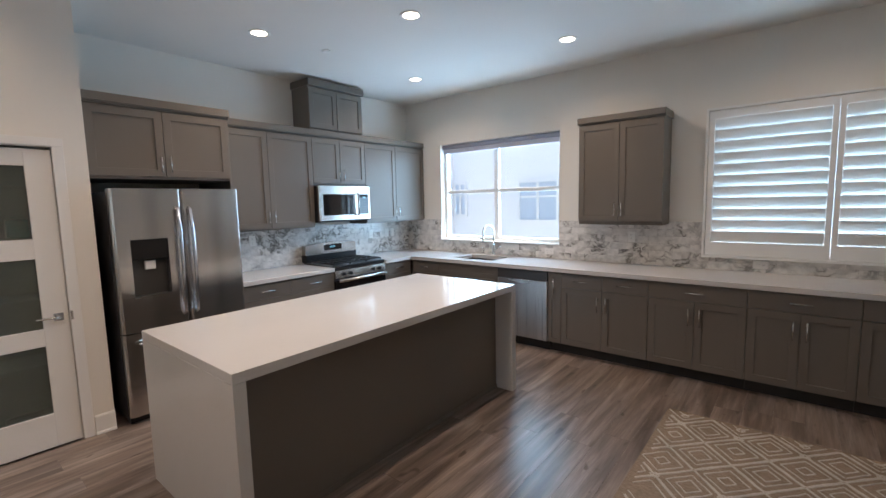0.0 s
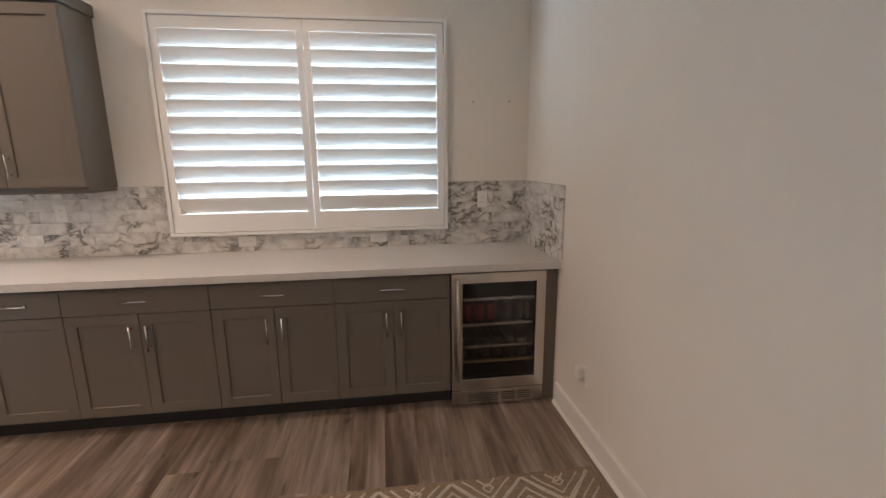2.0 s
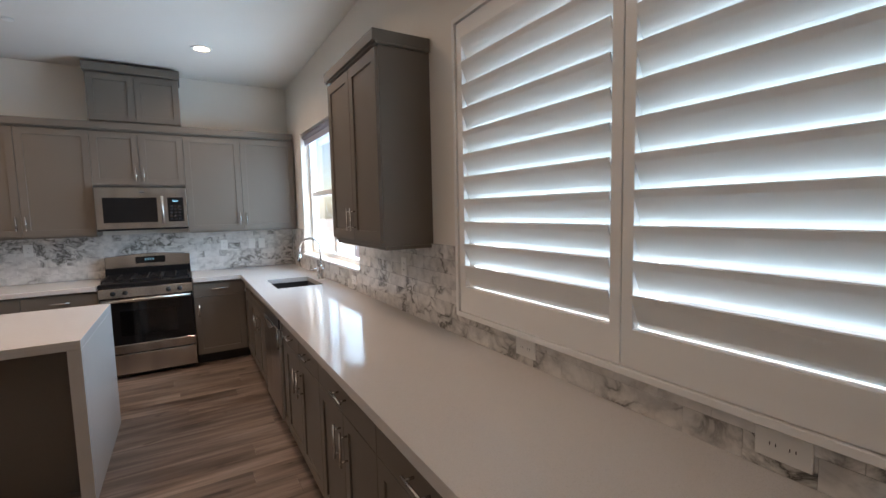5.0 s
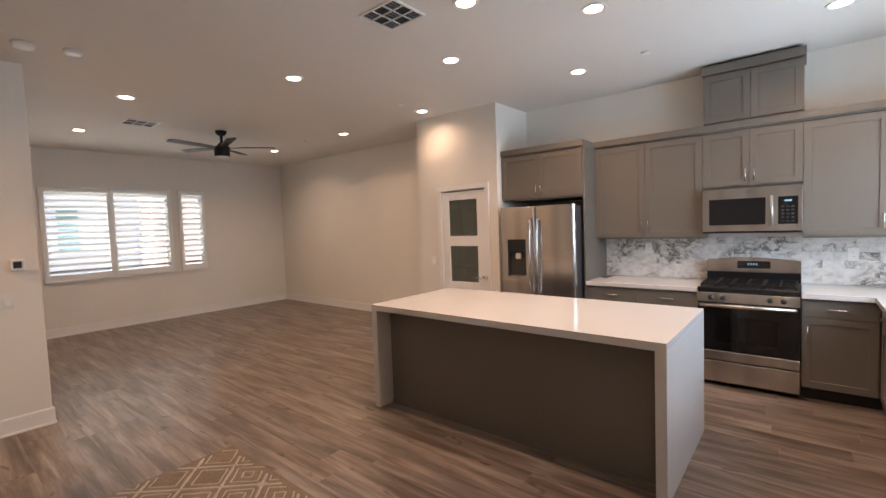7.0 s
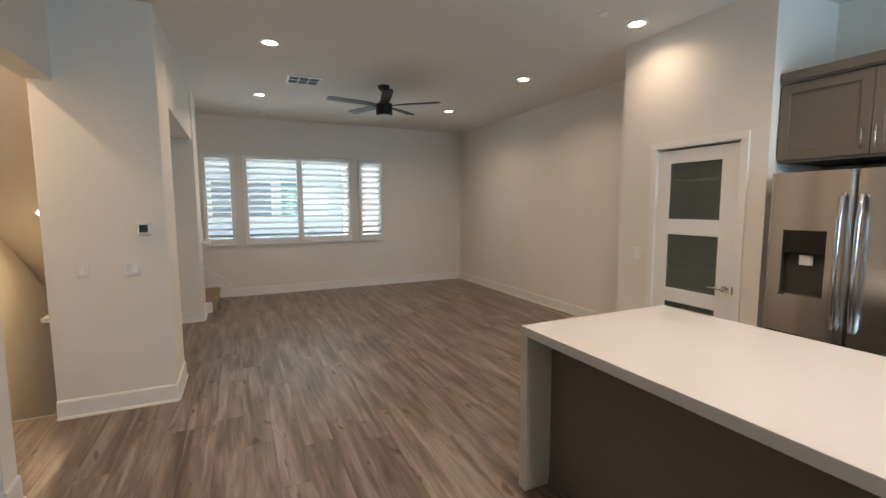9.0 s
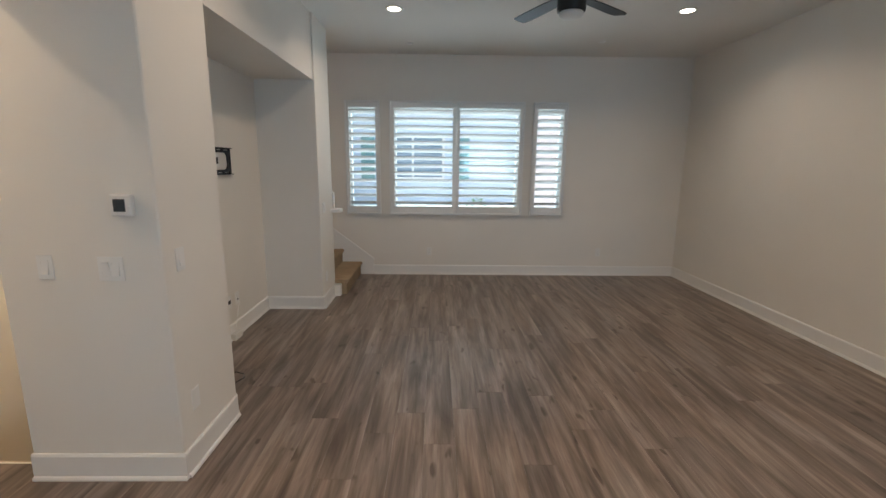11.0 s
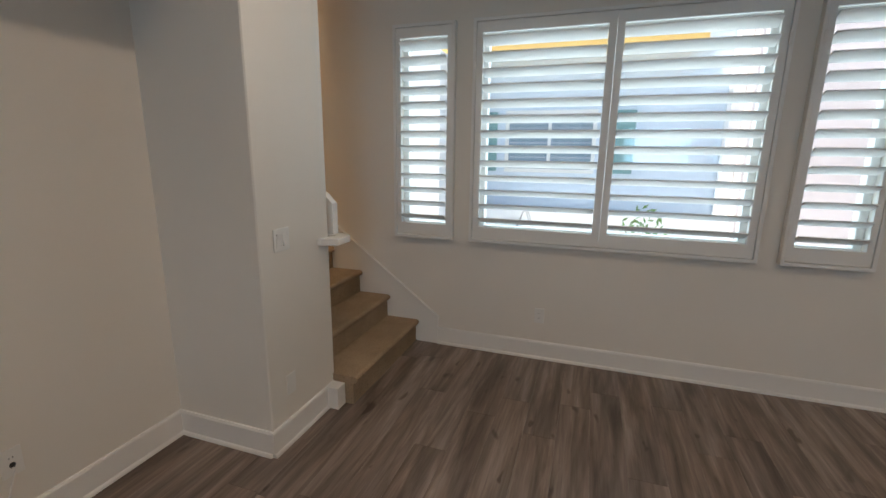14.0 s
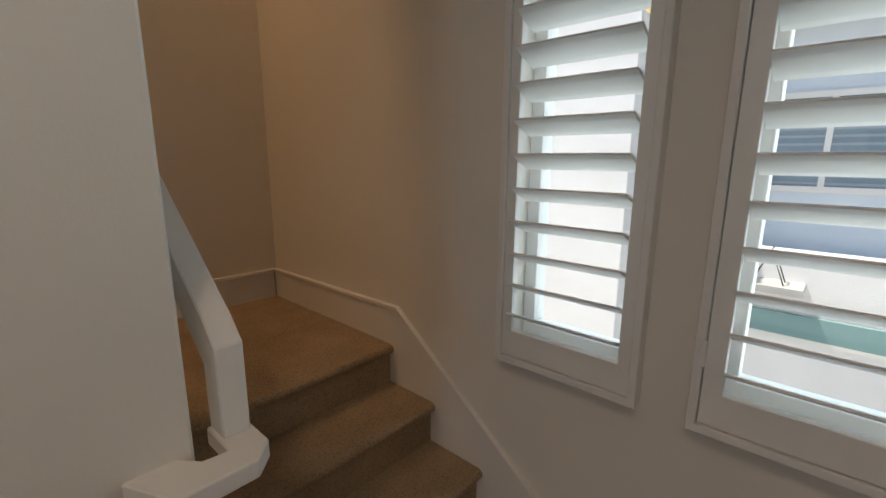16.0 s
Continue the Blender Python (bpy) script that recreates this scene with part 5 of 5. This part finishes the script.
part("motor_housing", _b, BLACKM, _f, "", 0, True)
_b = bmesh.new()
lathe(_b, FXc, FYc, [(0.088, 2.689), (0.086, 2.67), (0.07, 2.655), (0.04, 2.648)], 28)
part("lamp_lens", _b, FANLENS, _f, "frosted white lens", 0, True)
for _k in range(5):
    a = radians(4 + 72 * _k)
    ca, sa = math.cos(a), math.sin(a)
    _b = bmesh.new()
    pts = []
    for s, w, zc in ((0.10, 0.028, 2.805), (0.16, 0.05, 2.812), (0.30, 0.062, 2.818), (0.62, 0.066, 2.824), (0.70, 0.058, 2.826), (0.715, 0.04, 2.826)):
        row = []
        for q in (-1, 1):
            for dz in (-0.004, 0.004):
                z = zc + dz + q * 0.007
                row.append(_b.verts.new((FXc + s * ca - q * w * sa, FYc + s * sa + q * w * ca, z)))
        pts.append(row)
    for r0, r1 in zip(pts, pts[1:]):
        for i, j in ((0, 1), (1, 3), (3, 2), (2, 0)):
            _b.faces.new((r0[i], r0[j], r1[j], r1[i]))
    _b.faces.new([pts[0][i] for i in (0, 1, 3, 2)])
    _b.faces.new([pts[-1][i] for i in (0, 1, 3, 2)])
    part("blade", _b, BLACKM, _f, "matt black blade", 0.0015)

# rug
RX0, RX1, RY0_, RY1_ = -0.523, 1.845, 0.095, 3.195
_g = thing("area_rug", ((RX0 + RX1) / 2, (RY0_ + RY1_) / 2, 0), "tan jute area rug with an ivory diamond pattern", "rug")
_b = bmesh.new()
_n = 40
_rg = [[_b.verts.new((RX0 + (RX1 - RX0) * i / _n, RY0_ + (RY1_ - RY0_) * j / _n, 0.007)) for j in range(_n + 1)] for i in range(_n + 1)]
for _i in range(_n):
    for _j in range(_n):
        _b.faces.new((_rg[_i][_j], _rg[_i + 1][_j], _rg[_i + 1][_j + 1], _rg[_i][_j + 1]))
_ed = [e for e in _b.edges if e.is_boundary]
_ex = bmesh.ops.extrude_edge_only(_b, edges=_ed)
for _v in [v for v in _ex["geom"] if isinstance(v, bmesh.types.BMVert)]:
    _v.co.z = 0.0005
part("weave", _b, JUTE, _g, "tan jute weave")
_b = bmesh.new()
rng = random.Random(5)


def strip(bm, p, q, w):
    """A raised line of loops, cut to the rug, slightly wavering."""
    n = max(2, int((Vector(q) - Vector(p)).length / 0.05))
    d = (Vector(q) - Vector(p)).normalized()
    s = Vector((-d.y, d.x))
    rows = []
    for k in range(n + 1):
        c = Vector(p).lerp(Vector(q), k / n) + s * rng.uniform(-0.003, 0.003)
        inside = RX0 + 0.01 < c.x < RX1 - 0.01 and RY0_ + 0.01 < c.y < RY1_ - 0.01
        ww = w * rng.uniform(0.75, 1.15)
        rows.append([bm.verts.new((*(c + s * ww * t_), z)) for t_, z in ((-0.5, 0.0072), (-0.32, 0.0105), (0.32, 0.0105), (0.5, 0.0072))] if inside else None)
    for a, b in zip(rows, rows[1:]):
        if a and b:
            for k in range(3):
                bm.faces.new((a[k], a[k + 1], b[k + 1], b[k]))


px, py = 0.340, 0.370


def diamond(cx, cy, hx, hy, w):
    c = [(cx - hx, cy), (cx, cy + hy), (cx + hx, cy), (cx, cy - hy)]
    for i in range(4):
        strip(_b, c[i], c[(i + 1) % 4], w)


for _i in range(-1, 9):
    for _j in range(0, 18):
        cx = -0.737 + px * (_i + 0.5 * (_j % 2))
        cy = 3.17 - py / 2 * _j
        jx, jy = rng.uniform(-0.008, 0.008), rng.uniform(-0.008, 0.008)
        diamond(cx, cy, px * 0.485, py * 0.485, 0.012)
        diamond(cx + jx, cy + jy, px * 0.335, py * 0.335, 0.010)
        if (_j // 3) % 3 < 2:
            diamond(cx + jx, cy + jy, px * (0.19 if _j % 2 else 0.13), py * (0.19 if _j % 2 else 0.13), 0.010)
        if _j % 2 and _j % 4 == 1 or _j == 0:
            diamond(cx + (px * 0.5 if _j else 0), cy - (0 if _j else 0.05), px * 0.075, py * 0.075, 0.009)
part("diamond_pattern", _b, IVORY, _g, "raised ivory wool lines", kind="stuff")

# stairs
_st = thing("staircase", (0.9, -5.4, 0), "carpeted winding stairs with a square landing", "stairs")
NOSE = [(0.036, 0.186), (0.295, 0.372), (0.552, 0.558), (0.812, 0.744)]


def stair_step(x0, x1, y0, y1, z0, z1, way="x"):
    """A carpeted step with a rounded nosing at x0 (or at the high y)."""
    bm = bmesh.new()
    r = 0.022
    prof = [(x0 + 0.028, z0), (x0 + 0.028, z1 - 2 * r - 0.004)]
    prof += [(x0 + r - r * math.sin(a), z1 - r - r * math.cos(a)) for a in [math.pi * k / 8 for k in range(9)]]
    prof += [(x1, z1), (x1, z0)]
    if way == "x":
        prism(bm, prof, y0, y1, "y")
    return bm


for _k, (nx_, nz) in enumerate(NOSE):
    x1 = NOSE[_k + 1][0] + 0.028 if _k < 3 else XE - 0.016
    _b = stair_step(nx_, x1, YS + 0.016, -4.8865, 0.0 if _k == 0 else NOSE[_k - 1][1] - 0.02, nz)
    part("carpeted_step" if _k < 3 else "carpeted_landing", _b, CARPET, _st, "tan loop carpet", kind="")
for _k in range(9):
    ya, z1 = -4.90 + 0.26 * _k, 0.744 + 0.186 * (_k + 1)
    _b = bmesh.new()
    r = 0.022
    prof = [(ya + 0.028, z1 - 0.21), (ya + 0.028, z1 - 2 * r)] + [(ya + r - r * math.sin(a), z1 - r - r * math.cos(a)) for a in [math.pi * k / 8 for k in range(9)]] + [(ya + 0.288, z1), (ya + 0.288, z1 - 0.21)]
    prism(_b, prof, XH + 0.002, XE - 0.016, "x")
    part("carpeted_step", _b, CARPET, _st, "tan loop carpet")
# skirt boards of the stairs
_b = bmesh.new()
prism(_b, [(-0.128, 0.0), (-0.128, 0.222), (0.792, 0.918), (XE - 0.002, 0.900), (XE - 0.002, 0.60), (0.9, 0.5), (0.05, 0.0)], YS + 0.0005, YS + 0.014, "y")
structure("stair_skirt", _b, TRIM, "white stair skirt board")
_b = bmesh.new()
prism(_b, [(-0.134, 0.216), (-0.134, 0.238), (0.788, 0.934), (XE - 0.002, 0.916), (XE - 0.002, 0.898), (0.796, 0.914)], YS + 0.0005, YS + 0.024, "y")
structure("stair_skirt_cap", _b, TRIM, "white skirt board cap", 0.002)
_b = bmesh.new()
prism(_b, [(YS + 0.026, 0.55), (YS + 0.026, 0.90), (-4.95, 0.915), (-1.95, 3.06), (-1.95, 2.8), (-4.7, 0.8)], XE - 0.014, XE - 0.0005, "x")
structure("stair_skirt_east", _b, TRIM, "white stair skirt board")
_b = bmesh.new()
prism(_b, [(YS + 0.026, 0.895), (YS + 0.026, 0.916), (-4.95, 0.931), (-1.95, 3.076), (-1.95, 3.06), (-4.944, 0.913)], XE - 0.024, XE - 0.0005, "x")
structure("stair_skirt_cap", _b, TRIM, "white skirt board cap", 0.002)
_b = bmesh.new()
box(_b, 0.12, 0.2045, -4.884, -4.80, 0.0, 0.14)
structure("stair_plinth", _b, TRIM, "white plinth block at the foot of the stairs", 0.002)
# soffit of the upper flight, flight down
_b = bmesh.new()
prism(_b, [(-4.88, 0.343), (-1.62, 2.56), (-1.62, 2.62), (-4.88, 0.403)], XH + 0.001, XE - 0.001, "x")
structure("stair_soffit", _b, WALL, "warm white painted sloping stair soffit")
_ds = thing("lower_staircase", (1.45, -3, -2.5), "carpeted stairs leading down", "stairs")
for _k in range(13):
    ya, z1 = -1.75 - 0.26 * _k, -0.186 * (_k + 1)
    one("carpeted_step", CARPET, (XH + 0.002, XE - 0.002, ya - 0.26, ya, z1 - 0.20, z1), _ds, "tan loop carpet", 0.01)
_b = bmesh.new()
box(_b, XH - 0.14, XE + T, YS, -5.13, -2.75, -2.6)
structure("lower_floor", _b, CARPET, "tan carpeted lower hall floor")
_b = bmesh.new()
box(_b, XH, XE, -1.76, -1.745, -0.30, -0.002)
structure("stair_nosing", _b, TRIM, "white riser at the head of the lower stairs")

# handrail of the stairs
_h = thing("handrail", (0.2, -4.95, 1.018), "white painted boxed handrail with a cap block at the wall end", "handrail")
_b = bmesh.new()
prism(_b, [(0.240, -4.775), (0.100, -4.840), (0.100, -4.972), (0.142, -5.012), (0.268, -5.012), (0.268, -4.945), (0.165, -4.945), (0.170, -4.903), (0.240, -4.850)], 1.018, 1.056, "z")
part("cap_block", _b, TRIM, _h, "", 0.003)
_b = bmesh.new()
prism(_b, [(0.200, 1.0565), (0.265, 1.0565), (0.265, 1.190), (1.35, 2.05), (1.35, 2.14), (0.250, 1.290), (0.200, 1.240)], -5.004, -4.952, "y")
part("rail", _b, TRIM, _h, "", 0.003)
_h = thing("handrail", (1.03, -1.95, 0.6), "white painted handrail end in the stairwell down", "handrail")
_b = bmesh.new()
box(_b, 0.985, 1.075, -1.95, -1.78, 0.70, 0.735)
part("cap_block", _b, TRIM, _h, "", 0.003)
_b = bmesh.new()
prism(_b, [(-1.95, 0.70), (-1.95, 0.74), (-4.2, -0.87), (-4.2, -0.95)], 1.01, 1.06, "x")
part("rail", _b, TRIM, _h, "", 0.002)

# outdoors
_b = bmesh.new()
box(_b, -300, 300, -300, 300, -3.35, -3.2)
structure("ground", _b, CONC, "pale concrete ground")


def facade(name, label, wallm, y, x0, x1, z1, sgn, wins, depth=6.0, cross=False, pale=False):
    h = thing(name, ((x0 + x1) / 2, y + sgn * depth / 2, -3.2), label, "building")
    m = lambda u, d, z: (u, y + sgn * (0.0 - d), z)
    bm = bmesh.new()
    box(bm, x0, x1, -depth, 0, -3.2, z1, m)
    part("wall", bm, wallm, h, "")
    bm = bmesh.new()
    box(bm, x0 - 0.2, x1 + 0.2, -depth - 0.2, 0.25, z1, z1 + 0.25, m)
    part("roof", bm, EXT_W, h, "flat roof edge")
    for a, b, c, d in wins:
        bm = bmesh.new()
        f = 0.07
        for p in ((a - f, b + f, c - f, c), (a - f, b + f, d, d + f), (a - f, a, c, d), (b, b + f, c, d), ((a + b) / 2 - 0.03, (a + b) / 2 + 0.03, c, d)):
            box(bm, p[0], p[1], 0.0005, 0.05, p[2], p[3], m)
        if cross:
            box(bm, a, b, 0.025, 0.05, (c + d) / 2 + 0.08, (c + d) / 2 + 0.13, m)
        w = part("window", bm, VINYL, h, "white framed window")
        one("pane", EXTGLARE if pale else EXTGLASS, (a, b, 0.001, 0.02, c, d), w, "", 0, m)
        bm = bmesh.new()
        n = int((d - c) / 0.09)
        for k in range(n):
            box(bm, a + 0.01, b - 0.01, 0.021, 0.024, c + 0.09 * k + 0.02, c + 0.09 * k + 0.05, m)
        part("blind", bm, EXTGLARE if pale else EXTBLIND, w, "blind slats with outdoor glare in their pale colour" if pale else "grey blind slats")
    return h


EXTGLASS = flat("neighbour_glass", (0.22, 0.30, 0.36), 0.08)
EXTBLIND = painted("neighbour_blind", (0.34, 0.40, 0.47), 0.6)
# lighter copy for panes and slats to the north: overexposed glare as colour
EXTGLARE = painted("neighbour_glare_pale", (0.52, 0.60, 0.68), 0.5)
TEAL = painted("teal_paint", (0.20, 0.36, 0.36), 0.6, 0.08)
facade("house_north", "white stucco neighbouring house with grey windows", EXT_W, 9.3, -16, 10, 7.5, 1, [(-5.2, -4.24, 1.14, 2.04), (-7.20, -6.88, 1.27, 2.07)], cross=True, pale=True)
facade("house_salmon", "salmon stucco neighbouring house with a small window", EXT_P, 9.0, -15, -7.42, 7.4, 1, [(-8.2, -7.74, 1.28, 2.06)], depth=0.29, cross=True, pale=True)
_b = bmesh.new()
box(_b, -7.42, -7.28, 8.95, 9.299, -3.2, 7.4)
structure("corner_board", _b, EXT_W, "white corner board of the neighbouring house")
facade("house_south", "white and pale blue neighbouring house with shuttered windows", EXT_B, -11.5, -9, 12, 6.0, -1, [(-1.18, 0.36, 1.27, 2.28)])
_hs = bpy.data.objects["house_south"]
for _u0, _u1 in ((-1.90, -1.47), (0.60, 0.95)):
    _b = bmesh.new()
    box(_b, _u0, _u1, -11.4995, -11.45, 1.21, 2.33)
    for _k in range(12):
        box(_b, _u0 + 0.05, _u1 - 0.05, -11.4495, -11.44, 1.27 + 0.088 * _k, 1.31 + 0.088 * _k)
    part("house_shutter", _b, TEAL, _hs, "teal painted slatted shutter")
one("garden_rail", TEAL, (-3.4, 1.25, -10.95, -10.90, -0.42, -0.16), None, "teal painted rail board along the low outside wall")["category"] = "fence"
_b = bmesh.new()
box(_b, -3.44, -3.27, -11.48, -11.2, -3.2, 5.6)
structure("corner_board", _b, EXT_W, "white corner board of the neighbouring house")
_b = bmesh.new()
box(_b, -2.8, 1.9, -11.48, -11.0, 3.28, 3.66)
solid("balcony", _b, EXT_Y, "ochre painted balcony edge of the neighbouring house", "balcony", 0.01)
_b = bmesh.new()
box(_b, -5.6, -3.45, -11.48, -10.9, -3.2, 5.5)
solid("chimney_stack", _b, EXT_P, "pinkish brick pier of the neighbouring house", "brick pier", 0.02)
_b = bmesh.new()
box(_b, -3.445, 1.25, -11.2, -11.0, -3.2, 0.55)
solid("garden_wall", _b, EXT_W, "low white wall outside", "wall")

_b = bmesh.new()
box(_b, 1.35, 9.0, -11.49, -10.2, -3.2, 3.25)
solid("garage_block", _b, EXT_W, "white stucco garage block of the neighbouring house", "building", 0.01)
_dr2 = thing("wire_stand", (-0.12, -10.8, 0.25), "thin dark wire A-frame stand on a grey ledge outside", "stand")
one("ledge", CONC, (-0.45, 0.2, -10.9995, -10.6, 0.12, 0.20), _dr2, "grey ledge")
_b = bmesh.new()
for _y in (-10.9, -10.7):
    tube(_b, [(-0.27, _y, 0.201), (-0.12, _y, 0.60), (0.03, _y, 0.201)], 0.008, 6)
tube(_b, [(-0.12, -10.9, 0.60), (-0.12, -10.7, 0.60)], 0.008, 6)
part("frame", _b, BLACKM, _dr2, "dark wire frame")
_rng = random.Random(3)


def shrub(x, y, z, h, r, label):
    t = thing("young_tree", (x, y, z), label, "tree")
    bm = bmesh.new()
    tube(bm, [(x, y, z), (x + 0.03, y, z + h * 0.4), (x - 0.02, y + 0.02, z + h * 0.74)], [0.03, 0.02, 0.006], 7)
    for k in range(7):
        a = _rng.uniform(0, 6.28)
        zz = z + h * _rng.uniform(0.62, 0.7)
        tube(bm, [(x, y, zz), (x + r * 0.7 * math.cos(a), y + r * 0.7 * math.sin(a), zz + h * 0.05)], [0.012, 0.004], 5)
    part("trunk", bm, BARK, t, "thin brown trunk", 0, True)
    bm = bmesh.new()
    for k in range(150):
        a, b = _rng.uniform(0, 6.28), _rng.uniform(-1, 1)
        q = r * _rng.uniform(0.25, 1.0) ** 0.6
        c = Vector((x + q * math.cos(a) * math.sqrt(1 - b * b), y + q * math.sin(a) * math.sqrt(1 - b * b), z + h * 0.71 + q * b * 1.5))
        d = Vector((_rng.uniform(-1, 1), _rng.uniform(-1, 1), _rng.uniform(-1, 1))).normalized()
        e = d.orthogonal().normalized() * 0.022
        v = [bm.verts.new(c - d * 0.045), bm.verts.new(c + e), bm.verts.new(c + d * 0.045), bm.verts.new(c - e)]
        bm.faces.new(v)
    part("crown", bm, LEAF, t, "sparse bright green leaves", kind="stuff")


shrub(-1.80, -8.0, -3.2, 5.35, 0.27, "young green tree outside the living room window")

# marble backsplash tiles and floor planks
TILE_W, TILE_H, GAP = 0.152, 0.0755, 0.0008
_tile_cache = {}
_trng = random.Random(11)


def tile_mesh(w, h, flip):
    key = (round(w, 3), round(h, 3), flip)
    if key not in _tile_cache:
        bm = bmesh.new()
        t, e = 0.010, 0.0004
        def put(u, d, z):
            return (u, -d, z) if flip == "n" else (d, u, z) if flip == "w" else (-d, u, z)
        base = [bm.verts.new(put(u, 0, z)) for u, z in ((-w / 2, 0), (w / 2, 0), (w / 2, h), (-w / 2, h))]
        mid = [bm.verts.new(put(u, t - e, z)) for u, z in ((-w / 2, 0), (w / 2, 0), (w / 2, h), (-w / 2, h))]
        top = [bm.verts.new(put(u, t, z)) for u, z in ((-w / 2 + e, e), (w / 2 - e, e), (w / 2 - e, h - e), (-w / 2 + e, h - e))]
        for a, b in ((base, mid), (mid, top)):
            for k in range(4):
                bm.faces.new((a[k], a[(k + 1) % 4], b[(k + 1) % 4], b[k]))
        bm.faces.new(top)
        bmesh.ops.recalc_face_normals(bm, faces=bm.faces)
        me = bpy.data.meshes.new("tile")
        bm.to_mesh(me)
        bm.free()
        me.materials.append(MARBLE)
        _tile_cache[key] = me
    return _tile_cache[key]


def tiling(parent, u0, u1, z0, z1, m, flip, holes=()):
    bm = bmesh.new()
    levels = sorted({z0, z1, *[c for h in holes for c in h[2:] if z0 < c < z1]})
    for za, zb_ in zip(levels, levels[1:]):
        s = u0
        for a, b, c, d in sorted(holes) + [(u1, u1, z0, z1)]:
            if c <= za + 0.001 and a > s:
                box(bm, s, a, 0.0006, 0.0035, za, zb_, m)
            if c <= za + 0.001:
                s = max(s, b)
    part("grout_bed", bm, GROUT, parent, "pale grout")
    row, z = 0, z0
    pieces = []
    while z < z1 - 0.01:
        h = min(TILE_H, z1 - z)
        cuts = sorted([(max(a, u0), min(b, u1)) for a, b, c, d in holes if c < z + h * 0.5 < d])
        spans, s = [], u0
        for a, b in cuts:
            if a > s:
                spans.append((s, a))
            s = max(s, b)
        if s < u1:
            spans.append((s, u1))
        for a, b in spans:
            u = u0 - (TILE_W / 2 if row % 2 else 0)
            while u < b:
                lo_, hi_ = max(u, a), min(u + TILE_W, b)
                if hi_ - lo_ > 0.02:
                    pieces.append(((lo_ + hi_) / 2, z, hi_ - lo_ - GAP, h - GAP))
                u += TILE_W
        z += TILE_H
        row += 1
    base = ORG[parent.name]
    for u, z, w, h in pieces[:300]:
        ob = new("tile", tile_mesh(w, h, flip))
        ob.parent = parent
        ob.location = Vector(m(u, 0.002, z + GAP / 2)) - base
    if len(pieces) > 300:
        bm = bmesh.new()
        for u, z, w, h in pieces[300:]:
            box(bm, u - w / 2, u + w / 2, 0.003, 0.012, z, z + h, m)
        part("tile_rest", bm, MARBLE, parent, "", kind="stuff")


tiling(wall_north, -4.437, XE - 0.001, 0.916, 1.366, NORTH, "n", [(-3.80, -2.0, 1.07, 3), (-0.535, 1.315, 1.03, 3)])
tiling(wall_west, 1.526, 4.477, 0.916, 1.360, WEST, "w")
tiling(wall_east, 3.79, 4.478, 0.916, 1.366, EAST, "e")

PW, PL = 0.18, 1.52
_plank_cache = {}


def plank_mesh(w, l):
    key = (round(w, 3), round(l, 3))
    if key not in _plank_cache:
        bm = bmesh.new()
        e, t = 0.0005, 0.0115
        a = [(-w / 2, -l / 2), (w / 2, -l / 2), (w / 2, l / 2), (-w / 2, l / 2)]
        base = [bm.verts.new((x, y, -t)) for x, y in a]
        mid = [bm.verts.new((x, y, -e)) for x, y in a]
        top = [bm.verts.new((x - math.copysign(e, x), y - math.copysign(e, y), 0)) for x, y in a]
        for p, q in ((base, mid), (mid, top)):
            for k in range(4):
                bm.faces.new((p[k], p[(k + 1) % 4], q[(k + 1) % 4], q[k]))
        bm.faces.new(top)
        bmesh.ops.recalc_face_normals(bm, faces=bm.faces)
        me = bpy.data.meshes.new("plank")
        bm.to_mesh(me)
        bm.free()
        me.materials.append(PLANK)
        _plank_cache[key] = me
    return _plank_cache[key]


_planks = []
_prng = random.Random(8)
_x, _c = XE, 0
while _x > XWL:
    w = min(PW, _x - XWL)
    xa, xb = _x - w, _x
    ylo = -1.745 if xa > XH - 0.05 else YS
    y = 4.2 - _prng.uniform(0, PL) + PL
    while y > ylo:
        ya, yb = max(y - PL, ylo), min(y, 4.2)
        if yb - ya > 0.06:
            _planks.append(((xa + xb) / 2, (ya + yb) / 2, w - 0.0007, yb - ya - 0.0007))
        y -= PL
    _x -= w
_near = sorted(_planks, key=lambda p: abs(p[0] + 0.6) + 0.35 * abs(p[1] + 0.8))
_base = ORG[floor.name]
for x, y, w, l in _near[:300]:
    ob = new("plank", plank_mesh(w, l))
    ob.parent = floor
    ob.location = Vector((x, y, 0)) - _base
if len(_near) > 300:
    _b = bmesh.new()
    for x, y, w, l in _near[300:]:
        box(_b, x - w / 2, x + w / 2, y - l / 2, y + l / 2, -0.0115, 0)
    part("plank_rest", _b, PLANK, floor, "", kind="stuff")
